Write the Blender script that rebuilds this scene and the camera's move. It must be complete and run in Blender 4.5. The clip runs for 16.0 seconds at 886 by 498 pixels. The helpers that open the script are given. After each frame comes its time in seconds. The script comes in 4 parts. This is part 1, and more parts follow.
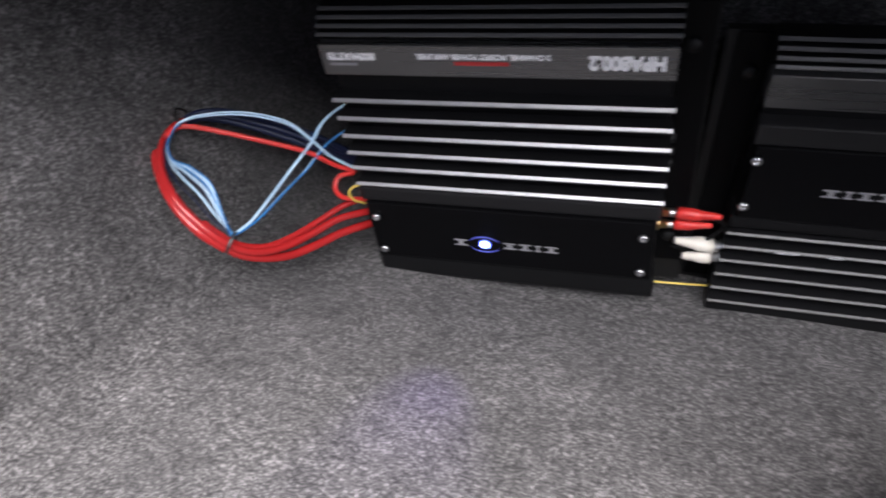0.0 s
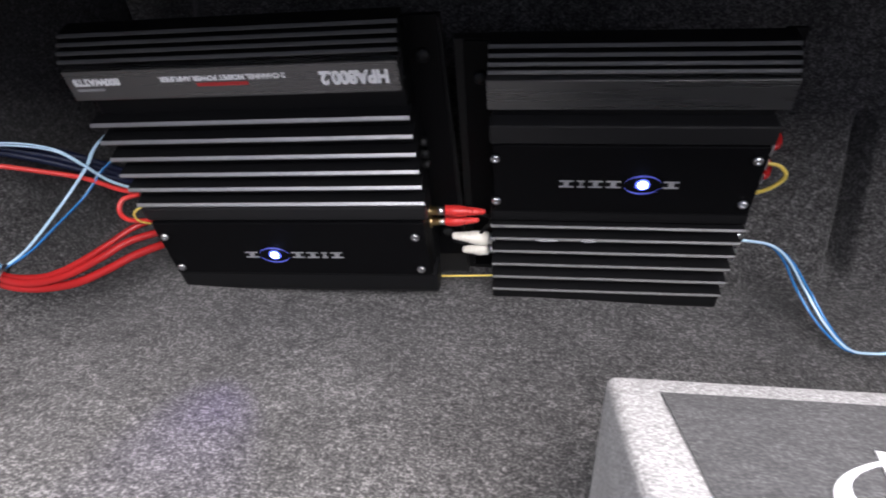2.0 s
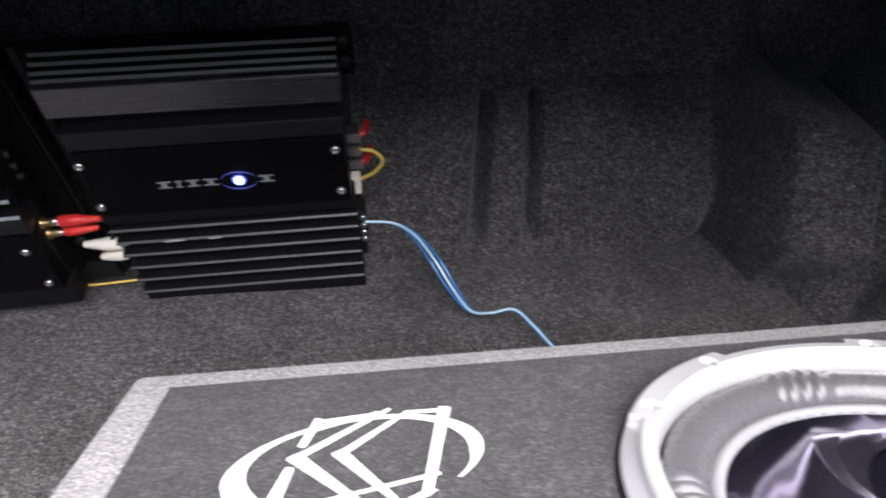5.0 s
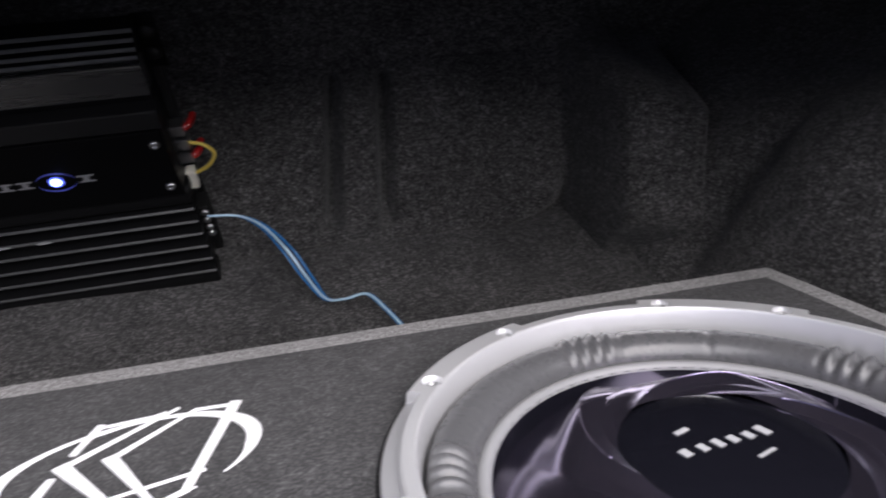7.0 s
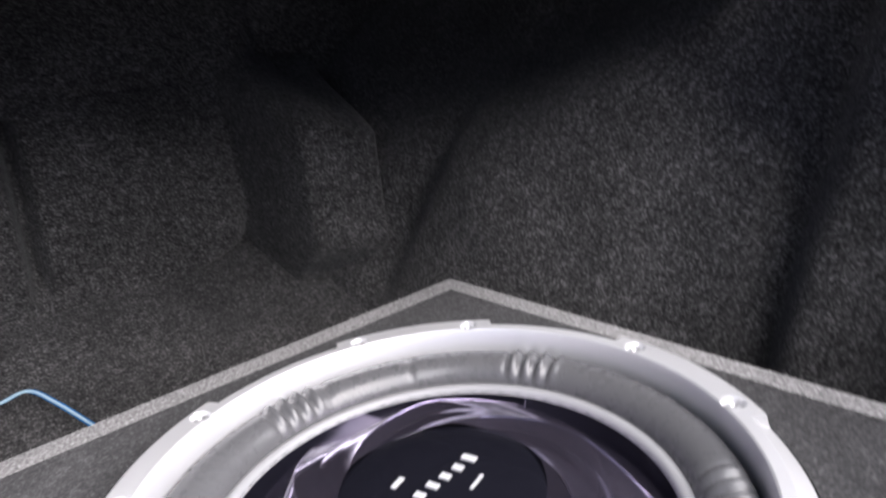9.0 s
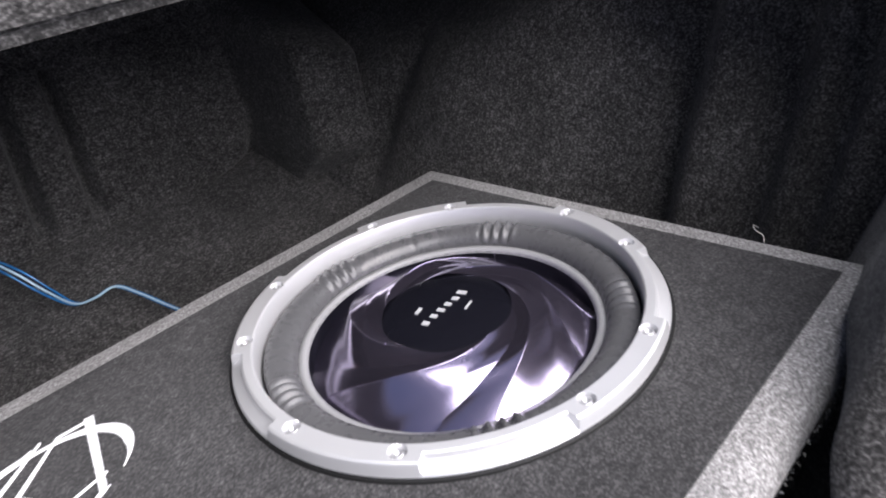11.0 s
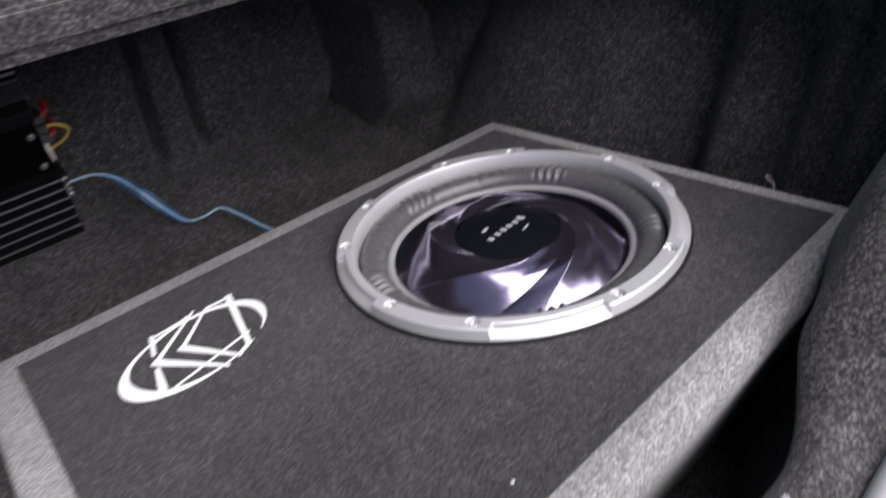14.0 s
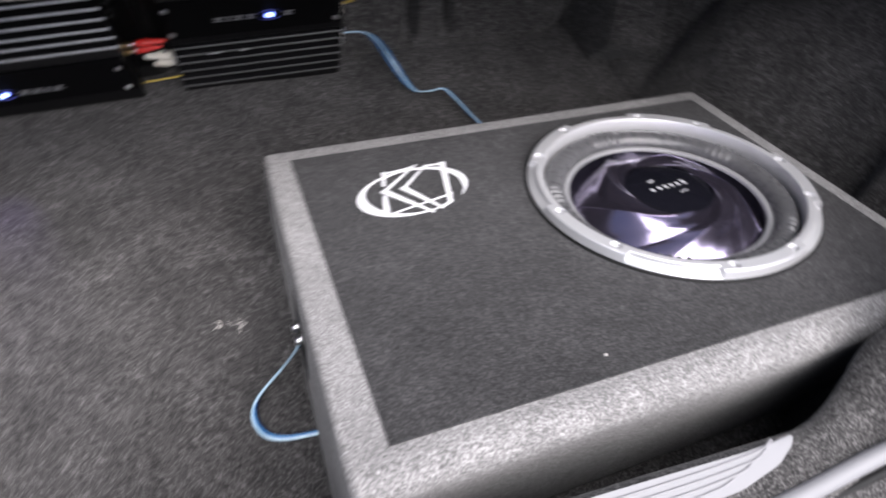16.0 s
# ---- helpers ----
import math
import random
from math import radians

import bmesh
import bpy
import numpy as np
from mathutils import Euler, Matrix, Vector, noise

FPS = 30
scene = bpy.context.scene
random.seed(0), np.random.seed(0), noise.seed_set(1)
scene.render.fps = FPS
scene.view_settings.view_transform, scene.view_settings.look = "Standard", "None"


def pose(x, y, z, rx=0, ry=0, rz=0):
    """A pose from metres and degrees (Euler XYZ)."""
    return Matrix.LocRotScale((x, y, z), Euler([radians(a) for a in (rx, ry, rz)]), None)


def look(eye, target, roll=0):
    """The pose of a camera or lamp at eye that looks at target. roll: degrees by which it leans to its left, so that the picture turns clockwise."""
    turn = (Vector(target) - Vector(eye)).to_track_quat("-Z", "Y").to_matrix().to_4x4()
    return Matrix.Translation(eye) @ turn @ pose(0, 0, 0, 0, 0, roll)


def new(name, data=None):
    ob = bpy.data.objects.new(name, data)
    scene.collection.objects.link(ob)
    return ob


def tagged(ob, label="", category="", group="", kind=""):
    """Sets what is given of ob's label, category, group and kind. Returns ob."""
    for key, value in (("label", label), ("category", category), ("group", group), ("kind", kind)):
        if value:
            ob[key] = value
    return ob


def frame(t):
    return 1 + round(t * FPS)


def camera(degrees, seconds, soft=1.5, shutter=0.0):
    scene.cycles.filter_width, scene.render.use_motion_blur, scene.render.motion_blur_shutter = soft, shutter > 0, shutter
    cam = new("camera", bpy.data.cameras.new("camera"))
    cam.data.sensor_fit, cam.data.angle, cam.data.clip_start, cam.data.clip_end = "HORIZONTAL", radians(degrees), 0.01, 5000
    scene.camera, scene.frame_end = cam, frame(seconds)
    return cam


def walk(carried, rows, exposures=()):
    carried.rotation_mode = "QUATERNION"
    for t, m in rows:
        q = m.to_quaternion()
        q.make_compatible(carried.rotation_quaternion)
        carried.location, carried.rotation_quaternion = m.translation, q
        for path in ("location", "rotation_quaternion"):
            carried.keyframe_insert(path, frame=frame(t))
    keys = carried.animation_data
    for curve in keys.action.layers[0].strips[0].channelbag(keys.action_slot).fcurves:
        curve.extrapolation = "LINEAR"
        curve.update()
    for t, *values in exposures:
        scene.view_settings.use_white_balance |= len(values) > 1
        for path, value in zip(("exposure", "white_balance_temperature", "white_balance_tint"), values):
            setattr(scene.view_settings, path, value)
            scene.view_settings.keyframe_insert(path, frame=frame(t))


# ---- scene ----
SOFT, SHUTTER = 1.9, 0.8
cam = camera(66.5, 16.0, soft=SOFT, shutter=SHUTTER)
PATH = [
    (0, (-0.1879, -0.2935, 0.4263), (-0.4158, 0.5235, -0.1034), -0.45),
    (0.5, (-0.1530, -0.2912, 0.4340), (-0.3382, 0.5342, -0.0993), -0.74),
    (1, (-0.1204, -0.2926, 0.4377), (-0.2803, 0.5400, -0.0927), -0.82),
    (1.5, (-0.0867, -0.2906, 0.4438), (-0.2122, 0.5506, -0.0822), -0.56),
    (2, (-0.0566, -0.2896, 0.4416), (-0.1641, 0.5527, -0.0865), -0.94),
    (2.5, (-0.0248, -0.2916, 0.4452), (-0.1097, 0.5534, -0.0828), -1.11),
    (3, (0.0206, -0.2927, 0.4525), (-0.0387, 0.5521, -0.0794), -1.70),
    (3.5, (0.0593, -0.2890, 0.4577), (0.0234, 0.5538, -0.0794), -1.48),
    (4, (0.0945, -0.2895, 0.4553), (0.0835, 0.5542, -0.0815), -0.91),
    (4.5, (0.1382, -0.2931, 0.4602), (0.1861, 0.5443, -0.0844), -0.02),
    (7, (0.2658, -0.3119, 0.4633), (0.4445, 0.4861, -0.1123), 0.05),
    (7.5, (0.2864, -0.3033, 0.4740), (0.5395, 0.4849, -0.0869), 1.05),
    (8, (0.3053, -0.3060, 0.4821), (0.6664, 0.4636, -0.0445), 2.42),
    (8.5, (0.3038, -0.2929, 0.4791), (0.7639, 0.4233, -0.0456), 3.08),
    (9, (0.2916, -0.2866, 0.4741), (0.8558, 0.3346, -0.0697), 6.52),
    (11.5, (0.1704, -0.3856, 0.6043), (0.6986, 0.1064, -0.0877), 4.30),
    (12, (0.1673, -0.3924, 0.6038), (0.6952, 0.1010, -0.0875), 4.16),
    (12.5, (0.1582, -0.3999, 0.6089), (0.6786, 0.0964, -0.0860), 3.59),
    (13, (0.1373, -0.4087, 0.6189), (0.6587, 0.0866, -0.0759), 3.52),
    (13.5, (0.1151, -0.4210, 0.6287), (0.6448, 0.0641, -0.0670), 4.86),
    (14, (0.0825, -0.4294, 0.6505), (0.5597, 0.0696, -0.0728), 5.13),
    (14.5, (0.0578, -0.4517, 0.6647), (0.4737, 0.0117, -0.1178), 2.83),
    (15, (0.0406, -0.4705, 0.6808), (0.3990, 0.0104, -0.1194), 4.09),
    (15.5, (0.0209, -0.4881, 0.7353), (0.3469, -0.0047, -0.0772), 8.26),
    (16, (-0.0217, -0.5075, 0.7771), (0.2410, -0.0121, -0.0509), 13.18),
]
walk(cam, [(t, look(eye, target, roll)) for t, eye, target, roll in PATH],
     exposures=[(0.0, 1.55, 6250, 14), (2.0, 1.58, 6250, 14), (4.5, 1.42, 6250, 14), (7.0, 0.35, 6250, 14), (8.3, 0.55, 6250, 14), (9.0, 1.10, 6250, 14), (11.5, 0.40, 6250, 14), (12.2, 0.12, 6250, 14), (13.5, 0.06, 6250, 14), (14.5, 0.05, 6250, 14), (15.5, 0.25, 6250, 14), (16.0, 0.45, 6250, 14)])

# ---------------------------------------------------------------- light
world = bpy.data.worlds.new("daylight")
world.use_nodes = True
scene.world = world
_n = world.node_tree.nodes
_sky = _n.new("ShaderNodeTexSky")
_sky.sky_type = "NISHITA"
_sky.sun_disc = False
_sky.air_density, _sky.dust_density, _sky.ozone_density = 0.6, 5.0, 0.4
_sky.sun_elevation, _sky.sun_rotation = radians(65), radians(156)
world.node_tree.links.new(_sky.outputs["Color"], _n["Background"].inputs["Color"])
_n["Background"].inputs["Strength"].default_value = 0.085
sun = new("sun", bpy.data.lights.new("sun", "SUN"))
sun.data.energy, sun.data.angle, sun.data.color = 5.6, radians(78), (1.0, 0.98, 0.97)
sun.matrix_world = look((0.39, -0.80, 1.85), (0.0, 0.0, 0.0))


# ---------------------------------------------------------------- materials
def material(name, color, rough=0.5, metal=0.0, spec=0.5, coat=0.0):
    m = bpy.data.materials.new(name)
    m.use_nodes = True
    b = m.node_tree.nodes["Principled BSDF"]
    b.inputs["Base Color"].default_value = (*color, 1)
    b.inputs["Roughness"].default_value = rough
    b.inputs["Metallic"].default_value = metal
    b.inputs["Specular IOR Level"].default_value = spec
    b.inputs["Coat Weight"].default_value = coat
    return m


def ramp(m, fac, stops):
    r = m.node_tree.nodes.new("ShaderNodeValToRGB")
    els = r.color_ramp.elements
    while len(els) < len(stops):
        els.new(0.5)
    for e, (p, c) in zip(els, stops):
        e.position, e.color = p, (*c, 1)
    m.node_tree.links.new(fac, r.inputs["Fac"])
    return r.outputs["Color"]


def noise_node(m, scale, detail=2.0, rough=0.5, stretch=(1, 1, 1)):
    t = m.node_tree
    co, mp, nz = t.nodes.new("ShaderNodeTexCoord"), t.nodes.new("ShaderNodeMapping"), t.nodes.new("ShaderNodeTexNoise")
    mp.inputs["Scale"].default_value = stretch
    nz.inputs["Scale"].default_value, nz.inputs["Detail"].default_value, nz.inputs["Roughness"].default_value = scale, detail, rough
    t.links.new(co.outputs["Object"], mp.inputs["Vector"])
    t.links.new(mp.outputs["Vector"], nz.inputs["Vector"])
    return nz.outputs["Fac"]


def mix(m, a, b, fac, how="MIX"):
    n = m.node_tree.nodes.new("ShaderNodeMix")
    n.data_type, n.blend_type = "RGBA", how
    for v, k in ((fac, 0), (a, 6), (b, 7)):
        if hasattr(v, "links"):
            m.node_tree.links.new(v, n.inputs[k])
        elif k:
            n.inputs[k].default_value = (*v, 1)
        else:
            n.inputs[k].default_value = v
    return n.outputs[2]


def base(m, socket):
    m.node_tree.links.new(socket, m.node_tree.nodes["Principled BSDF"].inputs["Base Color"])


def bump(m, height, strength, distance):
    b = m.node_tree.nodes.new("ShaderNodeBump")
    b.inputs["Strength"].default_value, b.inputs["Distance"].default_value = strength, distance
    m.node_tree.links.new(height, b.inputs["Height"])
    m.node_tree.links.new(b.outputs["Normal"], m.node_tree.nodes["Principled BSDF"].inputs["Normal"])


def roughness(m, height, lo, hi):
    r = m.node_tree.nodes.new("ShaderNodeMapRange")
    r.inputs["To Min"].default_value, r.inputs["To Max"].default_value = lo, hi
    m.node_tree.links.new(height, r.inputs["Value"])
    m.node_tree.links.new(r.outputs["Result"], m.node_tree.nodes["Principled BSDF"].inputs["Roughness"])


def carpet(name, dark, mid, light, scale, relief, sheen=0.12, patchy=1.0, flecks=0.5):
    """Needle felt: matted dark and pale fibres in fine specks, a little uneven in patches."""
    m = material(name, mid, 1.0, 0, 0.1)
    fleck = noise_node(m, scale, 2.0, 0.6)
    pile = noise_node(m, scale * 0.42, 2.0, 0.6, (0.85, 1.15, 1))
    clump = noise_node(m, 75, 3.0, 0.6)
    patch = noise_node(m, 11, 3.0, 0.6)
    c = ramp(m, fleck, [(0.38, dark), (0.52, mid), (0.68, light)])
    for nz, k in ((pile, 0.34), (clump, 0.16), (patch, 0.20)):
        w = k * patchy
        c = mix(m, c, ramp(m, nz, [(0.32, (1 - w,) * 3), (0.68, (1 + w,) * 3)]), 1.0, "MULTIPLY")
    fibre = noise_node(m, scale * 0.8, 1.0, 0.5, (1.3, 0.7, 1))
    c = mix(m, c, tuple(1.7 * v for v in light), mix(m, (0, 0, 0), ramp(m, fibre, [(0.66, (0, 0, 0)), (0.76, (1, 1, 1))]), flecks))
    base(m, c)
    bump(m, fleck, 0.4, relief)
    b = m.node_tree.nodes["Principled BSDF"]
    b.inputs["Sheen Weight"].default_value, b.inputs["Sheen Roughness"].default_value = sheen, 0.6
    return m


M_LINER = carpet("trunk_felt", (0.0262, 0.0255, 0.0250), (0.0565, 0.0547, 0.0538), (0.135, 0.130, 0.128), 450, 0.0014, patchy=1.3, flecks=0.45)
M_EDGE = carpet("pale_box_felt", (0.13, 0.127, 0.125), (0.225, 0.22, 0.217), (0.36, 0.353, 0.349), 500, 0.0012, patchy=0.6)
M_TOP = carpet("dark_box_felt", (0.020, 0.020, 0.0202), (0.033, 0.0325, 0.0332), (0.064, 0.062, 0.063), 520, 0.0007, 0.1, 0.9)

M_BLACK = material("black_anodised_aluminium", (0.0065, 0.0065, 0.007), 0.36, 0.0, 0.16)
roughness(M_BLACK, noise_node(M_BLACK, 60, 3, 0.6, (0.15, 1, 1)), 0.3, 0.5)
M_PLATE = material("black_satin_plate", (0.0026, 0.0026, 0.003), 0.40, 0.0, 0.09)
roughness(M_PLATE, noise_node(M_PLATE, 40, 4, 0.6), 0.36, 0.52)
M_LABEL = material("brushed_dark_metal", (0.16, 0.16, 0.16), 0.30, 0.85)
_h = noise_node(M_LABEL, 220, 3, 0.6, (0.02, 1, 1))
roughness(M_LABEL, _h, 0.20, 0.36)
bump(M_LABEL, _h, 0.15, 0.0004)
# Fin edges in three greys: turned amplifier, upright amplifier, and the tops of both.
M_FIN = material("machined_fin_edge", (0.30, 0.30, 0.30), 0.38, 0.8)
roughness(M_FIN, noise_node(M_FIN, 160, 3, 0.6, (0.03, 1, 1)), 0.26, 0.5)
M_FIN_DARK = material("dark_fin_edge", (0.068, 0.068, 0.068), 0.40, 0.8)
roughness(M_FIN_DARK, noise_node(M_FIN_DARK, 160, 3, 0.6, (0.03, 1, 1)), 0.32, 0.55)
M_FIN_TOP = material("grey_fin_edge", (0.12, 0.12, 0.12), 0.38, 0.6)
M_RAIL = material("satin_black_rail", (0.016, 0.016, 0.017), 0.35, 0.4)
roughness(M_RAIL, noise_node(M_RAIL, 160, 3, 0.6, (0.03, 1, 1)), 0.28, 0.5)
M_STEEL = material("bright_steel", (0.72, 0.72, 0.73), 0.28, 1.0)
M_SCREW = material("zinc_screw", (0.55, 0.55, 0.56), 0.40, 0.7)
M_BRASS = material("gold_plated_contact", (0.75, 0.55, 0.25), 0.3, 1.0)
M_WHITE_INK = material("pale_print", (0.9, 0.9, 0.9), 0.5)
M_GREY_INK = material("grey_print", (0.36, 0.36, 0.37), 0.5)
M_RED_INK = material("red_print", (0.45, 0.03, 0.03), 0.5)
M_SILVER_INK = material("silver_print", (0.32, 0.32, 0.33), 0.4, 0.3)
M_BLUE_INK = material("blue_print", (0.12, 0.14, 0.6), 0.4)
M_RED = material("red_vinyl", (0.62, 0.035, 0.03), 0.32, 0, 0.5)
M_RED_WIRE = material("red_cable_sheath", (0.34, 0.016, 0.016), 0.24, 0, 0.6)
M_WHITE = material("white_vinyl", (0.76, 0.72, 0.63), 0.4, 0, 0.5)
# One blue wire in three tones: pale highlights and dark shade painted as strands.
M_BLUE = material("clear_blue_wire", (0.035, 0.19, 0.46), 0.20, 0.1, 0.6, 0.5)
M_BLUE_DARK = material("shade_and_sheath_blue", (0.006, 0.010, 0.032), 0.4, 0.0, 0.25)
M_PALE_WIRE = material("highlight_blue_wire", (0.52, 0.74, 0.90), 0.20, 0.15, 0.6, 0.5)
M_YELLOW = material("yellow_wire", (0.70, 0.52, 0.10), 0.4)
M_RUBBER = material("black_rubber", (0.008, 0.008, 0.008), 0.6, 0, 0.3)
M_TIE = material("black_nylon", (0.01, 0.01, 0.01), 0.5)
M_VINYL = material("white_sticker_vinyl", (0.86, 0.86, 0.88), 0.4)
M_RING = material("cast_silver_frame", (0.72, 0.72, 0.73), 0.34, 0.6)
roughness(M_RING, noise_node(M_RING, 90, 4, 0.65), 0.28, 0.48)
M_SURROUND = material("grey_rubber_surround", (0.080, 0.080, 0.083), 0.28, 0.0, 0.5)
roughness(M_SURROUND, noise_node(M_SURROUND, 120, 4, 0.6), 0.20, 0.36)
M_RIM = material("pale_grey_rim", (0.24, 0.24, 0.245), 0.4, 0.0, 0.5)
M_CONE = material("violet_metallic_cone", (0.40, 0.355, 0.49), 0.22, 0.97, 0.5, 0.15)
roughness(M_CONE, noise_node(M_CONE, 70, 4, 0.6), 0.12, 0.22)
M_CAP = material("gloss_black_cap", (0.006, 0.006, 0.009), 0.12, 0.0, 0.6, 0.6)
M_TRIM = material("light_grey_plastic", (0.27, 0.27, 0.28), 0.45, 0.0, 0.4)
bump(M_TRIM, noise_node(M_TRIM, 900, 2, 0.5), 0.15, 0.0005)
M_SEAL = material("grey_rubber_seal", (0.24, 0.24, 0.25), 0.5, 0, 0.5)
M_PAINT = material("silver_car_paint", (0.64, 0.645, 0.66), 0.32, 0.4, 0.5, 0.6)
M_GROUND = material("grey_asphalt", (0.06, 0.06, 0.06), 0.9)
base(M_GROUND, ramp(M_GROUND, noise_node(M_GROUND, 60, 4), [(0.3, (0.035, 0.035, 0.035)), (0.7, (0.085, 0.085, 0.085))]))
M_LED = material("blue_led", (0.6, 0.7, 1.0), 0.3)
_b = M_LED.node_tree.nodes["Principled BSDF"]
_b.inputs["Emission Color"].default_value, _b.inputs["Emission Strength"].default_value = (0.30, 0.42, 1.0, 1), 5.0
# Emissive ring paints the blue glow round the indicator.
M_HALO = material("blue_led_halo", (0.1, 0.12, 0.5), 0.4)
_b = M_HALO.node_tree.nodes["Principled BSDF"]
_b.inputs["Emission Color"].default_value, _b.inputs["Emission Strength"].default_value = (0.10, 0.14, 1.0, 1), 0.8
M_LINT = material("pale_lint", (0.6, 0.58, 0.55), 0.9)


# ---------------------------------------------------------------- mesh helpers
def finish(bm, name, mat, smooth=False):
    me = bpy.data.meshes.new(name)
    bmesh.ops.recalc_face_normals(bm, faces=bm.faces)
    bm.to_mesh(me)
    bm.free()
    me.materials.append(mat)
    if smooth:
        for p in me.polygons:
            p.use_smooth = True
    return me


def part(name, bm, mat, parent=None, label="", smooth=False, m=None):
    ob = new(name, finish(bm, name, mat, smooth) if isinstance(bm, bmesh.types.BMesh) else bm)
    if parent is not None:
        ob.parent = parent
    if m is not None:
        ob.matrix_local = m
    return tagged(ob, label)


def thing(name, m, label, category, group=""):
    ob = new(name)
    ob.matrix_world = m
    ob.empty_display_size = 0.02
    return tagged(ob, label, category, group)


def block(x0, x1, y0, y1, z0, z1, bevel=0.0, seg=2, bm=None):
    out = bm or bmesh.new()
    vs = [out.verts.new((x, y, z)) for x in (x0, x1) for y in (y0, y1) for z in (z0, z1)]
    fs = [out.faces.new([vs[i] for i in f]) for f in ((0, 1, 3, 2), (4, 6, 7, 5), (0, 4, 5, 1), (2, 3, 7, 6), (0, 2, 6, 4), (1, 5, 7, 3))]
    if bevel:
        es = list({e for f in fs for e in f.edges})
        bmesh.ops.bevel(out, geom=es, offset=bevel, segments=seg, affect="EDGES", profile=0.6)
    return out


def lathe(profile, n=48, bm=None, ends=True):
    """Turn (radius, height) pairs round z."""
    out = bm or bmesh.new()
    rings = [[out.verts.new((r * math.cos(2 * math.pi * k / n), r * math.sin(2 * math.pi * k / n), z)) for k in range(n)] for r, z in profile]
    for a, b in zip(rings, rings[1:]):
        for k in range(n):
            out.faces.new((a[k], a[(k + 1) % n], b[(k + 1) % n], b[k]))
    if ends:
        out.faces.new(rings[0][::-1])
        out.faces.new(rings[-1])
    return out


def sheet(f, us, vs, thick=None):
    """A surface f(u, v) over two rows of numbers, with a back at the offset thick."""
    out = bmesh.new()
    g = [[out.verts.new(f(u, v)) for v in vs] for u in us]
    fs = []
    for a, b in zip(g, g[1:]):
        for k in range(len(vs) - 1):
            fs.append(out.faces.new((a[k], b[k], b[k + 1], a[k + 1])))
    if thick is not None:
        t = Vector(thick)
        h = [[out.verts.new(v.co + t) for v in row] for row in g]
        for a, b in zip(h, h[1:]):
            for k in range(len(vs) - 1):
                out.faces.new((a[k + 1], b[k + 1], b[k], a[k]))
        rim = [(i, 0) for i in range(len(us))] + [(len(us) - 1, j) for j in range(1, len(vs))]
        rim += [(i, len(vs) - 1) for i in range(len(us) - 2, -1, -1)] + [(0, j) for j in range(len(vs) - 2, 0, -1)]
        for (i, j), (k, l) in zip(rim, rim[1:] + rim[:1]):
            out.faces.new((g[i][j], g[k][l], h[k][l], h[i][j]))
    return out


def spline(points, per=10):
    """A smooth line through points."""
    p = [Vector(q) for q in points]
    p = [2 * p[0] - p[1]] + p + [2 * p[-1] - p[-2]]
    out = []
    for a, b, c, d in zip(p, p[1:], p[2:], p[3:]):
        for k in range(per):
            t = k / per
            out.append(0.5 * ((2 * b) + (c - a) * t + (2 * a - 5 * b + 4 * c - d) * t * t + (3 * b - a - 3 * c + d) * t ** 3))
    return out + [p[-2]]


def tube(points, r, n=10, per=10, bm=None):
    """A round cable through points; r: one radius, or one for each point of the smooth line by f(share)."""
    line = spline(points, per) if per else [Vector(q) for q in points]
    out = bm or bmesh.new()
    side = Vector((0.3, 0.2, 1)).normalized()
    rings = []
    for k, c in enumerate(line):
        d = (line[min(k + 1, len(line) - 1)] - line[max(k - 1, 0)]).normalized()
        side = (side - d * side.dot(d)).normalized()
        up = d.cross(side)
        rr = r(k / (len(line) - 1)) if callable(r) else r
        rings.append([out.verts.new(c + rr * (math.cos(2 * math.pi * j / n) * side + math.sin(2 * math.pi * j / n) * up)) for j in range(n)])
    for a, b in zip(rings, rings[1:]):
        for j in range(n):
            out.faces.new((a[j], a[(j + 1) % n], b[(j + 1) % n], b[j]))
    out.faces.new(rings[0][::-1])
    out.faces.new(rings[-1])
    return out


def prism(outline, h0, h1, bm=None):
    """An outline in x, y between two heights."""
    out = bm or bmesh.new()
    a = [out.verts.new((x, y, h0)) for x, y in outline]
    b = [out.verts.new((x, y, h1)) for x, y in outline]
    out.faces.new(a[::-1])
    out.faces.new(b)
    for k in range(len(a)):
        out.faces.new((a[k], a[(k + 1) % len(a)], b[(k + 1) % len(a)], b[k]))
    return out


def lettering(name, text, size, m, mat, parent, depth=0.0003, align="CENTER", stretch=1.0, bold=0.0):
    cu = bpy.data.curves.new(name, "FONT")
    cu.body, cu.size, cu.extrude, cu.align_x, cu.align_y = text, size, depth, align, "CENTER"
    cu.offset = bold
    tmp = new("tmp_text", cu)
    bpy.context.view_layer.update()
    me = bpy.data.meshes.new_from_object(tmp.evaluated_get(bpy.context.evaluated_depsgraph_get()))
    bpy.data.objects.remove(tmp)
    bpy.data.curves.remove(cu)
    me.transform(Matrix.Diagonal((stretch, 1, 1, 1)))
    me.materials.clear()
    me.materials.append(mat)
    me.name = name
    return part(name, me, mat, parent, m=m)


def frac_range(a, b, n):
    return [a + (b - a) * k / n for k in range(n + 1)]


def step(a, b, x):
    t = min(1, max(0, (x - a) / (b - a)))
    return t * t * (3 - 2 * t)


def bell(x, c, w):
    return math.exp(-((x - c) / w) ** 2)


def rough_at(x, y, z, s, k):
    return k * noise.noise(Vector((x, y, z)) * s)


# ---------------------------------------------------------------- structure: the lined trunk
SEAM, RECLINE = 0.345, 0.55


ARCH = [(0.0, 0.006), (0.030, 0.026), (0.050, 0.070), (0.068, 0.125), (0.082, 0.200), (0.092, 0.280), (0.102, 0.370), (0.116, 0.430), (0.170, 0.452), (0.700, 0.462)]


